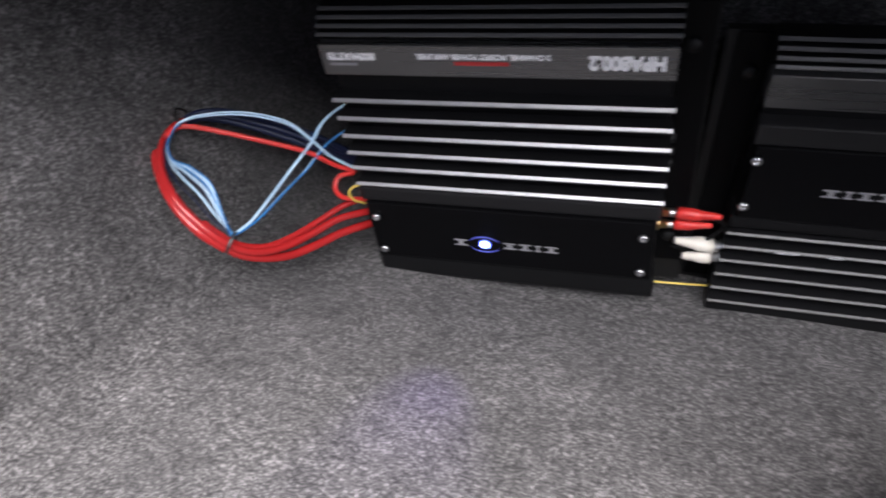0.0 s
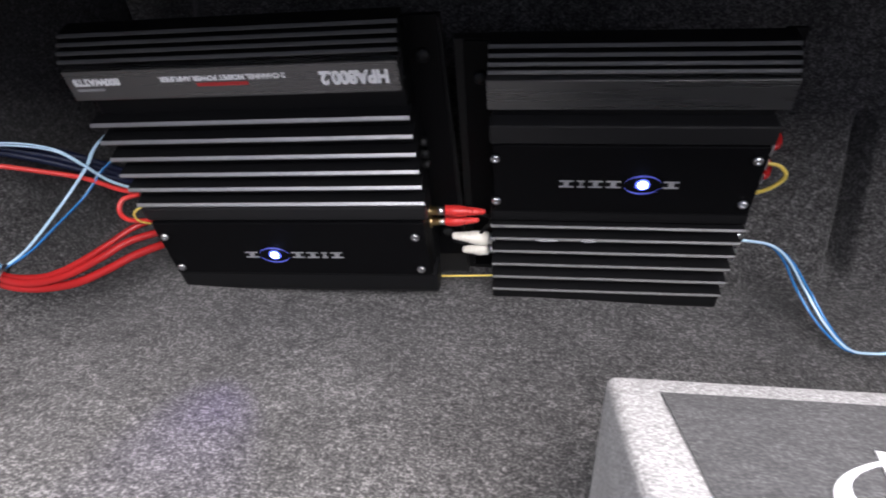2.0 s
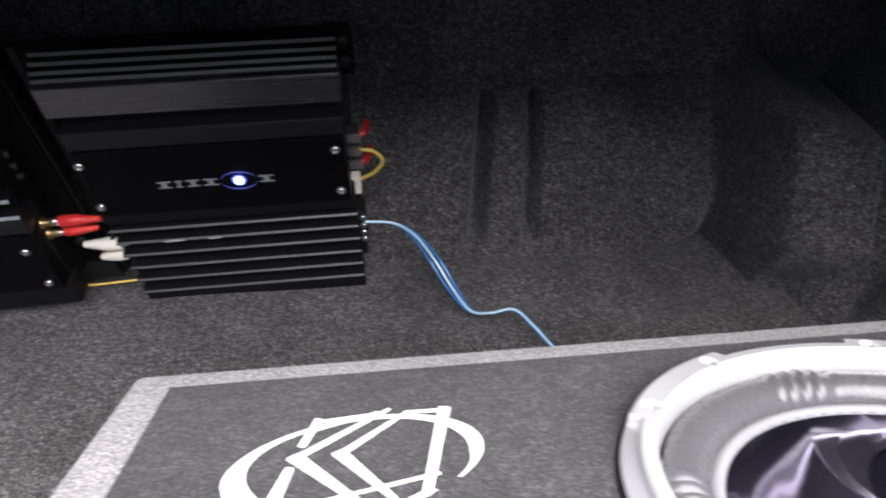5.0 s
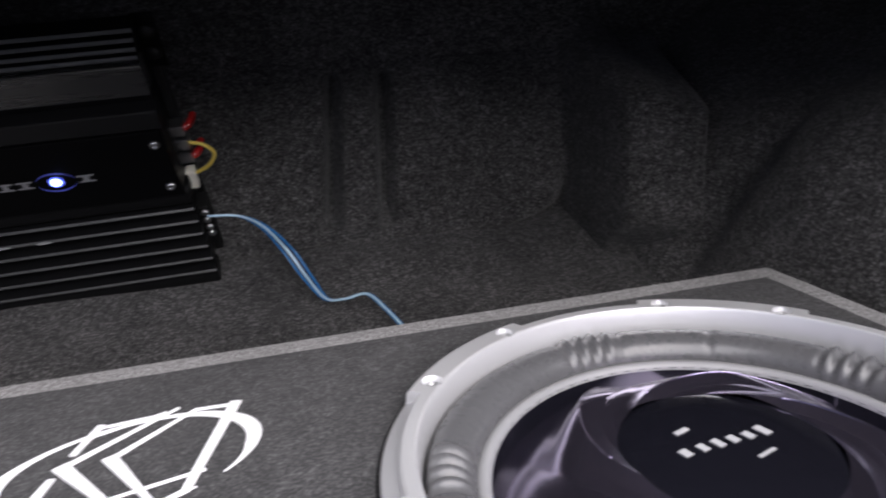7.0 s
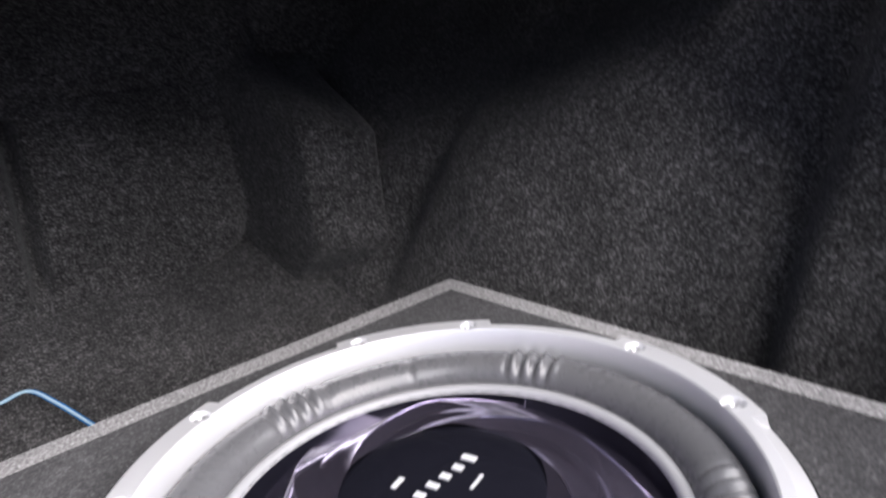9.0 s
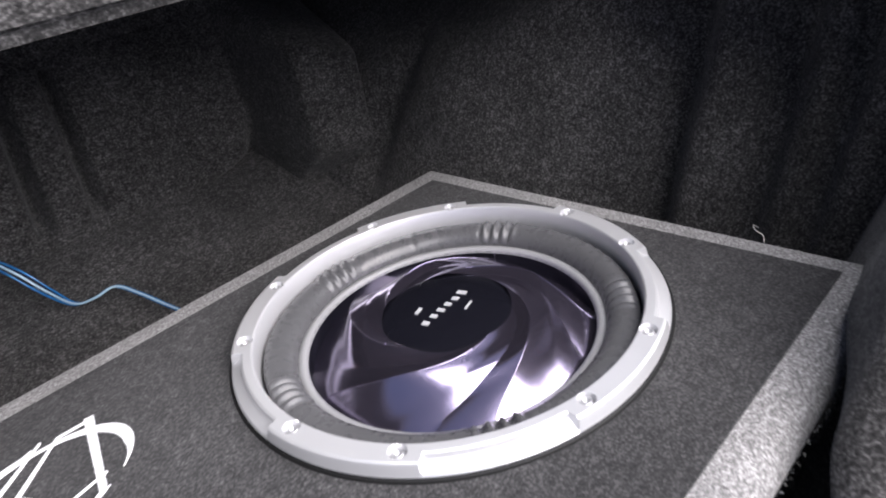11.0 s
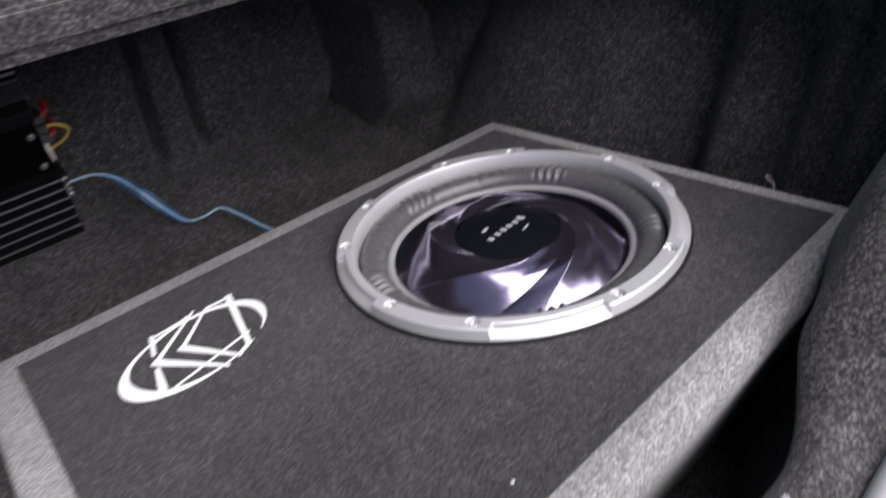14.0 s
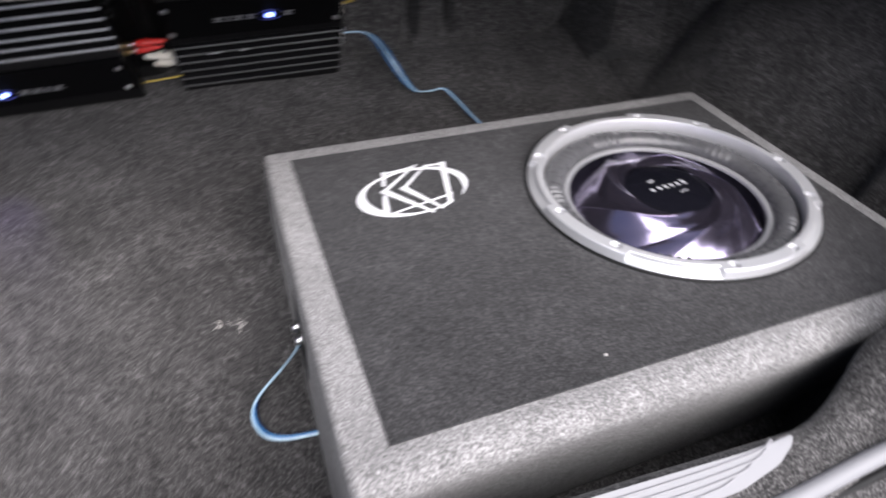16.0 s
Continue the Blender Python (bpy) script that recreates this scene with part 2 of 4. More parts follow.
def floor_z(x, y):
    """The carpet: flat in the middle, a little uneven, and steep over the left wheel arch."""
    z = 0.014 * step(-0.10, -0.45, x)
    e = -x - 0.545 + 0.25 * (min(max(y, -0.05), 0.29) - 0.15) + rough_at(x * 0.3, y, 2, 7, 0.012)
    for (a, za), (b, zb) in zip(ARCH, ARCH[1:]):
        if a < e <= b:
            z += za + (zb - za) * (e - a) / (b - a)
    z += 0.006 * step(-0.06, 0.0, e) if e <= 0 else 0
    z += 0.006 * step(0.27, 0.34, y) * step(-0.62, -0.4, x)
    return z + rough_at(x, y, 0, 5, 0.007) + rough_at(x, y, 4, 12, 0.002) + rough_at(x, y, 1, 26, 0.0008) - 0.0005


def folds(y):
    """How far the felt sinks between its hanging folds on the side of the trunk."""
    return 0.024 * bell(y, -0.140, 0.018) - 0.008 * bell(y, -0.178, 0.016) + 0.024 * bell(y, -0.230, 0.020) + 0.020 * bell(y, -0.285, 0.012) + 0.016 * bell(y, -0.345, 0.02) + 0.006 * bell(y, 0.06, 0.03)


def right_point(z, y):
    """The wheel arch: it stands out beside the seat, and farther back the felt hangs in folds."""
    lobe = 0.630 + 0.38 * z
    hung = 0.700 + 0.22 * z + 1.25 * folds(y - 0.2 * (z - 0.2)) * step(0.03, 0.09, z)
    x = lobe + (hung - lobe) * step(0.06, -0.13, y)
    end = 0.20 - 0.97 * max(0, z - 0.19)
    x += 0.12 * step(end - 0.08, end + 0.12, y) * step(0.12, 0.30, z)
    x += 0.022 * bell(y, 0.208, 0.024) * (1 - step(0.18, 0.26, z)) * step(0.0, 0.03, z)
    return (x + rough_at(z, y, 3, 9, 0.006) + rough_at(z, y, 5, 22, 0.003), y, z)


floor = part("floor", sheet(lambda x, y: (x, y, floor_z(x, y) - 0.001), frac_range(-1.12, -0.73, 20) + frac_range(-0.726, -0.52, 60) + frac_range(-0.515, 0.76, 150), frac_range(-0.6, 0.60, 128), (0, 0, -0.03)), M_LINER, smooth=True)
tagged(floor, "dark grey flecked felt carpet rising over one wheel arch", "floor", kind="structure")
wall_right = part("wall_right", sheet(right_point, frac_range(-0.02, 0.46, 80), frac_range(-0.6, 0.64, 200), (0.02, 0, -0.03)), M_LINER, smooth=True)
tagged(wall_right, "dark flecked felt hanging in folds over the wheel arch", "wall", kind="structure")


def back_point(x, z):
    """The reclined seat back with two grooves, and the corner post that stands forward beyond its rounded edge."""
    edge = 0.530 + 0.050 * step(-0.005, 0.025, z) + 0.46 * min(max(0, z - 0.02), 0.16)
    seat = 1 - step(-0.022, 0.016, x - edge)
    y = SEAM + RECLINE * z + 0.016 * math.exp(-max(z, 0) / 0.014)
    y += 0.009 * bell(z, 0.190, 0.006) * step(0.17, 0.22, x)
    tall = step(0.012, 0.035, z) * (1 - step(0.168, 0.185, z))
    g1, g2 = 0.282 + 0.13 * z, 0.348 + 0.09 * z
    y -= 0.010 * step(g1 + 0.004, g1 + 0.014, x) * (1 - step(g2 - 0.014, g2 - 0.004, x)) * tall
    y += 0.036 * (bell(x, g1, 0.0075) + bell(x, g2, 0.0080)) * tall
    y += 0.02 * step(edge - 0.05, edge, x) ** 2
    y += 0.17 * step(-0.43, -0.53, x) * step(0.0, 0.05, z) * (1 - 0.7 * step(0.2, 0.45, z))
    beyond = 0.395 + 0.40 * z - 0.012 * math.exp(-max(z, 0) / 0.012)
    y = seat * y + (1 - seat) * beyond
    left = 0.590
    top = 0.186 + 0.016 * bell(x, 0.615, 0.03)
    post = step(left - 0.014, left + 0.008, x) * (1 - step(0.665 + 0.02 * step(0.08, 0.0, z), 0.720, x)) * (1 - step(top - 0.004, top + 0.010, z))
    face = 0.222 + 0.32 * max(z, 0.03) + 0.055 * step(0.08, 0.0, z) - 0.40 * max(0, x - 0.60)
    y += post * (face - y)
    return (x, y + rough_at(x, 0.5, z, 8, 0.004) + rough_at(x, 1.5, z, 24, 0.0012), z)


wall_back = part("wall_back", sheet(back_point, frac_range(-1.06, 0.24, 120) + frac_range(0.2425, 0.76, 230) + frac_range(0.765, 1.06, 24), frac_range(-0.02, 0.46, 90), (0, 0.04, 0)), M_LINER, smooth=True)
tagged(wall_back, "dark flecked felt on the reclined rear seat back with two grooves", "wall", kind="structure")
# the shelf over the seat side, with a felt-wrapped lip
# its unseen left edge juts farther rearward to shade the corner below
_sb = prism([(-1.08, 0.66), (-1.08, -0.075), (-0.62, -0.072), (-0.50, -0.062), (-0.38, -0.046), (-0.28, -0.037), (1.08, -0.037), (1.08, 0.66)], 0.436, 0.475)
bmesh.ops.bevel(_sb, geom=_sb.edges[:], offset=0.010, segments=3, affect="EDGES")
shelf = part("ceiling", _sb, M_LINER)
tagged(shelf, "felt-covered rear shelf over the trunk", "ceiling", kind="structure")

# Unseen decks added to cut the light on the trunk sides.
for _name, _edge in (("shade_deck_right", [(0.710, -0.045), (0.700, -0.075), (0.680, -0.13), (0.690, -0.22), (0.725, -0.30), (0.755, -0.36), (0.755, -0.60), (1.10, -0.60), (1.10, -0.045)]), ("shade_deck_left", [(-1.05, -0.045), (-1.12, -0.045), (-1.12, -0.60), (-1.05, -0.60)])):
    gb = prism(_edge, 0.445, 0.48)
    bmesh.ops.bevel(gb, geom=gb.edges[:], offset=0.008, segments=2, affect="EDGES")
    deck = part(_name, gb, M_LINER)
    tagged(deck, "unseen felt deck added beside the trunk opening to shade the side", "ceiling", kind="structure")

# rear panel under the sill
REAR = [(-0.95, -0.42), (-0.5, -0.435), (0.0, -0.437), (0.25, -0.437), (0.373, -0.437), (0.45, -0.432), (0.50, -0.423), (0.55, -0.402), (0.60, -0.370), (0.64, -0.349), (0.70, -0.334), (0.77, -0.322), (0.90, -0.302)]
_rear = spline([(x, y, 0) for x, y in REAR], 10)


def rear_point(k, v):
    """The panel under the sill; it climbs to the added shade deck in the corner."""
    c = _rear[k]
    climb = step(0.42, 0.64, c.x)
    roll = 0.27 + 0.17 * climb
    pad = 0.043 * step(0.37, 0.475, c.x) * (1 - step(0.54, 0.66, c.x))
    if v < 0.27:
        z = v * roll / 0.27
        return (c.x, c.y - 0.02 * (1 - climb) * (1 - v / 0.27) + pad * step(0.22, 0.30, z) + rough_at(c.x, c.y, v, 10, 0.004), z)
    a = min(1, (v - 0.27) / 0.03) * math.pi / 2
    flat = max(0, v - 0.30)
    return (c.x, c.y + pad * step(0.22, 0.30, roll) - 0.02 * (1 - math.cos(a)) - flat, roll + 0.02 * math.sin(a) + rough_at(c.x, c.y, v, 14, 0.003))


wall_rear = part("wall_rear", sheet(rear_point, range(len(_rear)), frac_range(-0.02, 0.27, 40) + frac_range(0.275, 0.42, 18), (0, -0.02, -0.03)), M_LINER, smooth=True)
tagged(wall_rear, "flecked felt over the panel below the trunk sill", "wall", kind="structure")

ground = part("ground", sheet(lambda x, y: (x, y, -0.42), frac_range(-300, 300, 6), frac_range(-300, 300, 6), (0, 0, -0.1)), M_GROUND)
tagged(ground, "grey asphalt under the car", "ground", kind="structure")

# plain painted panels that close the car body round the trunk
for _name, _b in (("body_side_right", block(1.13, 1.16, -0.55, 0.70, -0.24, 0.48, 0.01)), ("body_side_left", block(-1.16, -1.13, -0.55, 0.70, -0.24, 0.48, 0.01)),
                  ("body_front", block(-1.13, 1.13, 0.67, 0.70, -0.24, 0.48, 0.01)), ("body_floor", block(-1.13, 1.13, -0.60, 0.67, -0.26, -0.23, 0.01))):
    panel = part(_name, _b, M_PAINT)
    tagged(panel, "plain silver painted car body panel outside the trunk", "car body", kind="structure")

# ---------------------------------------------------------------- sill: trim, seal and painted edge
sill = thing("sill_trim", Matrix(), "light grey ribbed plastic trim on the trunk sill", "sill trim")
TRIM = [(-0.42, -0.440), (0.20, -0.445), (0.30, -0.446), (0.352, -0.443), (0.347, -0.450), (0.328, -0.461), (0.290, -0.470), (0.20, -0.475), (-0.42, -0.476)]
tb = prism(TRIM, 0.283, 0.297)
bmesh.ops.bevel(tb, geom=tb.edges[:], offset=0.002, segments=2, affect="EDGES")
part("panel", tb, M_TRIM, sill)
# Rods in the seal's darker grey paint the shade of the trim's grooves.
for _y, _x in ((-0.4490, 0.330), (-0.4545, 0.322), (-0.4600, 0.308), (-0.4655, 0.290)):
    part("rib", tube([(-0.42, _y - 0.003, 0.2975), (0.15, _y - 0.002, 0.2975), (_x - 0.03, _y, 0.2975), (_x, _y + 0.006, 0.2972)], 0.0010, 6, 8), M_SEAL, sill, "shadowed grey rib")
SEAL = [(-0.6, -0.494, 0.292), (0.15, -0.494, 0.292), (0.30, -0.489, 0.292), (0.42, -0.476, 0.296), (0.50, -0.475, 0.312), (0.56, -0.480, 0.385), (0.61, -0.485, 0.465), (0.68, -0.445, 0.488), (0.78, -0.400, 0.488), (0.9, -0.36, 0.488)]
seal = thing("door_seal", Matrix(), "grey rubber weather seal round the trunk opening", "seal")
part("tube", tube(SEAL, 0.0075, 10, 10), M_SEAL, seal, smooth=True)
part("lip", tube([(x, y - 0.012, z - 0.006) for x, y, z in SEAL], 0.004, 8, 10), M_RUBBER, seal, smooth=True)
_sl = spline([(x, y - 0.018, z - 0.012) for x, y, z in SEAL], 8)
body = part("body_panel", sheet(lambda k, v: (_sl[k].x + 0.25 * v, _sl[k].y - v, _sl[k].z + 0.012 * math.sin(min(v / 0.05, 1) * 1.57) - 1.2 * max(0, v - 0.09) ** 1.3), range(len(_sl)), frac_range(0, 0.3, 20), (0, 0, -0.02)), M_PAINT, smooth=True)
tagged(body, "silver painted car body edge below the trunk opening", "car body", kind="structure")


# ---------------------------------------------------------------- subwoofer box
BOX = pose(0, 0.0474, 0.1388, -18.84, 0, 0)
CORNERS = [(0.006, 0.006), (0.626, 0.021), (0.655, -0.441), (0.010, -0.481)]


HOLE = (0.4416, -0.198, 0.151)


def cut_round(out):
    """Open a round hole in the large top face and line it."""
    out.faces.ensure_lookup_table()
    top = max((f for f in out.faces if f.normal.z > 0.95), key=lambda f: f.calc_area())
    z = top.calc_center_median().z
    rim = list(top.edges)
    bmesh.ops.delete(out, geom=[top], context="FACES_ONLY")
    n = 64
    a = [out.verts.new((HOLE[0] + HOLE[2] * math.cos(2 * math.pi * k / n), HOLE[1] + HOLE[2] * math.sin(2 * math.pi * k / n), z)) for k in range(n)]
    c = [out.verts.new((v.co.x, v.co.y, z - 0.02)) for v in a]
    ring = [out.edges.new((a[k], a[(k + 1) % n])) for k in range(n)]
    bmesh.ops.triangle_fill(out, use_beauty=True, edges=rim + ring)
    for k in range(n):
        out.faces.new((a[k], a[(k + 1) % n], c[(k + 1) % n], c[k]))
    return out


def box_body():
    """The wedge-shaped box: a sloping top, upright sides down to the floor."""
    out = bmesh.new()
    top = [Vector((x, y, 0)) for x, y in CORNERS]
    low = []
    for c in top:
        w = BOX @ c
        w.z = 0.004
        low.append(BOX.inverted() @ w)
    a = [out.verts.new(c) for c in top]
    b = [out.verts.new(c) for c in low]
    out.faces.new(a)
    out.faces.new(b[::-1])
    for k in range(4):
        out.faces.new((a[k], b[k], b[(k + 1) % 4], a[(k + 1) % 4]))
    bmesh.ops.recalc_face_normals(out, faces=out.faces)
    near = [e for e in out.edges if all(v in (a[2], a[3]) for v in e.verts)]
    bmesh.ops.bevel(out, geom=[e for e in out.edges if e not in near], offset=0.007, segments=4, affect="EDGES", profile=0.5)
    near = [e for e in out.edges if all(v.co.z > -0.004 for v in e.verts) and all(v.co.y < -0.42 for v in e.verts) and e.calc_length() > 0.4]
    bmesh.ops.bevel(out, geom=near, offset=0.030, segments=8, affect="EDGES", profile=0.5)
    bmesh.ops.recalc_face_normals(out, faces=out.faces)
    return cut_round(out)


box = thing("subwoofer_box", BOX, "felt-covered wedge subwoofer box with pale edges on the trunk floor", "speaker box")
part("body", box_body(), M_EDGE, box, "pale grey felt", smooth=False)
IN = [(0.036, -0.020), (0.603, -0.007), (0.631, -0.407), (0.046, -0.440)]
pb = prism(IN, -0.004, 0.0015)
bmesh.ops.recalc_face_normals(pb, faces=pb.faces)
cut_round(pb)
pb.faces.ensure_lookup_table()
bmesh.ops.delete(pb, geom=[f for f in pb.faces if f.normal.z < -0.95], context="FACES_ONLY")
part("top_panel", pb, M_TOP, box, "dark grey felt panel")

def fuzz(lines, per_metre, length, normals, seed):
    """Loose felt fibres that stand off along edges."""
    rnd, out = random.Random(seed), bmesh.new()
    for (p, q), nrm in zip(lines, normals):
        p, q, nrm = Vector(p), Vector(q), Vector(nrm).normalized()
        side = (q - p).normalized()
        for k in range(int((q - p).length * per_metre)):
            c = p.lerp(q, rnd.random()) + Vector([rnd.uniform(-0.0015, 0.0015) for j in range(3)])
            tip = (nrm + side * rnd.uniform(-1.4, 1.4) + Vector([rnd.uniform(-0.5, 0.5) for j in range(3)])).normalized() * length * rnd.uniform(0.4, 1.1)
            w = side * 0.0003
            bend = c + tip * 0.6 + nrm * 0.0004
            a, b, d, e, f = [out.verts.new(v) for v in (c - w, c + w, bend + w * 0.8, bend - w * 0.8, c + tip)]
            out.faces.new((a, b, d, e))
            out.faces.new((e, d, f))
    return out


_mid = Vector((0.325, -0.22, 0))
_top = [tuple(Vector((*c, -0.0028)) + (_mid - Vector((*c, 0))).normalized() * 0.004) for c in CORNERS]
_sides = list(zip(_top, _top[1:] + _top[:1]))
part("felt_fuzz", fuzz(_sides, 700, 0.0016, [(0, 1, 1), (1, 0, 1), (0, -1, 1), (-1, 0, 1)], 3), M_EDGE, box, "loose fuzz along the felt edges")

sticker = thing("logo_sticker", BOX, "white vinyl oval sticker with angular strokes on the box", "sticker")


def oval(cx, cy, a, b, turn, n=72, span=(0, 360), w0=0.003, w1=0.003, peak=180):
    """A flat oval band whose width swells towards one end."""
    out = bmesh.new()
    rows = []
    for k in range(n + 1):
        g = radians(span[0] + (span[1] - span[0]) * k / n)
        w = w0 + (w1 - w0) * abs(math.cos(g - radians(peak))) ** 3 * (1 if math.cos(g - radians(peak)) > 0 else 0.62)
        w *= 0.12 + 0.88 * min(1, k / n / 0.08, (1 - k / n) / 0.16)
        e = []
        for s in (0, 1):
            x, y = (a - s * w) * math.cos(g), (b - s * w * 0.8) * math.sin(g)
            c, t = math.cos(radians(turn)), math.sin(radians(turn))
            e.append((cx + x * c - y * t, cy + x * t + y * c))
        rows.append(e)
    lo = [[out.verts.new((*p, 0.0014)) for p in e] for e in rows]
    hi = [[out.verts.new((*p, 0.0022)) for p in e] for e in rows]
    for k in range(n):
        out.faces.new((hi[k][0], hi[k + 1][0], hi[k + 1][1], hi[k][1]))
        out.faces.new((lo[k][1], lo[k + 1][1], lo[k + 1][0], lo[k][0]))
        out.faces.new((lo[k][0], lo[k + 1][0], hi[k + 1][0], hi[k][0]))
        out.faces.new((lo[k + 1][1], lo[k][1], hi[k][1], hi[k + 1][1]))
    return out


def stroke(p, q, w0, w1):
    d = Vector(q) - Vector(p)
    s = Vector((-d.y, d.x)).normalized()
    return prism([tuple(Vector(p) + s * w0 / 2), tuple(Vector(p) - s * w0 / 2), tuple(Vector(q) - s * w1 / 2), tuple(Vector(q) + s * w1 / 2)], 0.0014, 0.0025)


part("oval_band", oval(0.158, -0.1225, 0.067, 0.043, 14, span=(-50, 296), w0=0.0028, w1=0.012, peak=188), M_VINYL, sticker)
STROKES = [((0.1350, -0.0770), (0.1280, -0.1050), 0.0042, 0.0036), ((0.1240, -0.1250), (0.1190, -0.1540), 0.0038, 0.0066),
           ((0.1752, -0.0706), (0.1262, -0.1160), 0.0016, 0.0036), ((0.1245, -0.1140), (0.1680, -0.1685), 0.0078, 0.0020),
           ((0.1858, -0.0753), (0.1492, -0.1150), 0.0016, 0.0034), ((0.1475, -0.1130), (0.1800, -0.1640), 0.0072, 0.0020),
           ((0.2075, -0.0735), (0.1912, -0.1545), 0.0066, 0.0044), ((0.1344, -0.0800), (0.1650, -0.0760), 0.0016, 0.0014),
           ((0.1920, -0.1540), (0.1780, -0.1625), 0.0034, 0.0024), ((0.1858, -0.0760), (0.2070, -0.0765), 0.0018, 0.0022),
           ((0.1266, -0.1586), (0.1984, -0.1395), 0.0012, 0.0014),
           ((0.1310, -0.0900), (0.1690, -0.0735), 0.0009, 0.0011)]
for s in STROKES:
    part("stroke", stroke(*s), M_VINYL, sticker)

# binding posts on the side of the box
cup = thing("terminal_cup", Matrix(), "black speaker terminal cup with two steel binding posts", "terminal")
part("plate", block(0.007, 0.018, -0.215, -0.145, 0.06, 0.150, 0.002), M_RUBBER, cup)
for _y, _z in ((-0.172, 0.112), (-0.195, 0.127)):
    post = lathe([(0.003, -0.006), (0.003, 0), (0.0055, 0.0), (0.0055, 0.011), (0.004, 0.0125)], 16)
    part("binding_post", post, M_STEEL, cup, "bright steel post", True, pose(0.0125, _y, _z, 0, -90, 0))


# ---------------------------------------------------------------- subwoofer driver
SUB = BOX @ pose(0.4416, -0.198, 0.0015)
sub = thing("subwoofer", SUB, "twelve inch subwoofer with silver frame and violet swirled cone", "loudspeaker")
FIRST = 130.3
GAPS = [FIRST + 36 - 72 * k for k in range(5)]


def gap_at(g):
    """1 in the stepped-down stretches between the pairs of screws."""
    best = min(abs((g - c + 180) % 360 - 180) for c in GAPS)
    return 1 - step(16.2, 16.8, best)


SCREW_RADIUS = 0.152
SCREW_AT = [FIRST - 72 * (k // 2) + (14.2 if k % 2 == 0 else -14.2) for k in range(10)]


def sunk(r, g):
    """How deep a countersunk screw hole goes at this place of the ring's top."""
    d = min(abs((g - c + 180) % 360 - 180) for c in SCREW_AT)
    far = math.hypot(r - SCREW_RADIUS, radians(d) * SCREW_RADIUS)
    return 0.0062 * (1 - step(0.0046, 0.0058, far))


def ring_mesh():
    out = bmesh.new()
    n, rows = 1440, []
    for k in range(n):
        g = 360 * k / n
        low = gap_at(g)
        prof = [(0.1625, 0.0), (0.1632, 0.0030), (0.1622, 0.0045 + 0.002 * (1 - low)), (0.1618 - 0.0070 * low, 0.0080 + 0.0020 * (1 - low)), (0.1612 - 0.0072 * low, 0.0114)]
        outer = 0.1595 - 0.0070 * low
        prof += [(r, 0.0122 - sunk(r, g)) for r in frac_range(outer, 0.1468, 16)]
        prof += [(0.1459, 0.0116), (0.1452, 0.0100), (0.1447, 0.000), (0.1443, -0.022)]
        c, s = math.cos(radians(g)), math.sin(radians(g))
        rows.append([out.verts.new((r * c, r * s, z)) for r, z in prof])
    for k in range(n):
        a, b = rows[k], rows[(k + 1) % n]
        for j in range(len(a) - 1):
            out.faces.new((a[j], b[j], b[j + 1], a[j + 1]))
    return out


part("gasket", lathe([(0.150, -0.003), (0.1645, -0.003), (0.1655, 0.0005), (0.1645, 0.0025), (0.150, 0.0025)], 120, ends=False), M_RUBBER, sub, "black rubber gasket", True)
ring = part("frame_ring", ring_mesh(), M_RING, sub, "cast silver frame ring")
for p in ring.data.polygons:
    p.use_smooth = True
ring.data.set_sharp_from_angle(angle=radians(24))

RIBS = [25.0 + 72 * k for k in range(5)]


def surround_mesh():
    out = bmesh.new()
    n, m, rows = 360, 14, []
    for k in range(n):
        g = 360 * k / n
        d = min(((g - c + 180) % 360 - 180 for c in RIBS), key=abs)
        wave = 0.0034 * math.sin(d * 2 * math.pi / 4.2) * (1 - step(6.0, 9.0, abs(d)))
        nick = -0.0016 * max(bell(g, 86, 0.8), bell(g, 61, 0.8), bell(g, 318, 0.7))
        row = []
        for j in range(m + 1):
            a = math.pi * j / m
            r = 0.1304 + 0.0121 * math.cos(a)
            z = -0.0055 - 0.0085 * j / m + (0.0092 + wave + nick) * math.sin(a)
            row.append(out.verts.new((r * math.cos(radians(g)), r * math.sin(radians(g)), z)))
        rows.append(row)
    for k in range(n):
        a, b = rows[k], rows[(k + 1) % n]
        for j in range(m):
            out.faces.new((a[j], b[j], b[j + 1], a[j + 1]))
    return out


part("surround", surround_mesh(), M_SURROUND, sub, "grey ribbed rubber surround", True)
part("cone_rim", lathe([(0.1190, -0.0160), (0.1182, -0.0132), (0.1138, -0.0128), (0.1118, -0.0148), (0.1114, -0.0170)], 120, ends=False), M_RIM, sub, "pale grey cone rim", True)


INNER, OUTER = 0.050, 0.1120


def blade_at(u, v):
    """A place on a swirl blade: u across its shallow dish from crest to crest, v outwards from the cap."""
    r = INNER + (OUTER - INNER) * v
    a = radians(u * 72 + 95 * (1 - v) ** 1.9)
    dish = 0.60 * (1 - max(0, 1 - u / 0.40) ** 1.6) if u < 0.40 else 0.60 * (1 - max(0, u - 0.65) / 0.35)
    fall = 0 if v < 0.35 else (v - 0.35) ** 2 / 0.3 if v < 0.5 else v - 0.425
    z = 0.0022 - 0.002 * v - 0.042 * fall - 0.0125 * dish * (0.35 + 0.65 * step(0.2, 0.6, v))
    return Vector((r * math.cos(a), r * math.sin(a), z))


def blade_mesh():
    """One of five overlapping swirl blades of the cone."""
    out = bmesh.new()
    n, m = 40, 44
    g = [[out.verts.new(blade_at(i / n, j / m)) for j in range(m + 1)] for i in range(n + 1)]
    for i in range(n):
        for j in range(m):
            out.faces.new((g[i][j], g[i + 1][j], g[i + 1][j + 1], g[i][j + 1]))
    return out


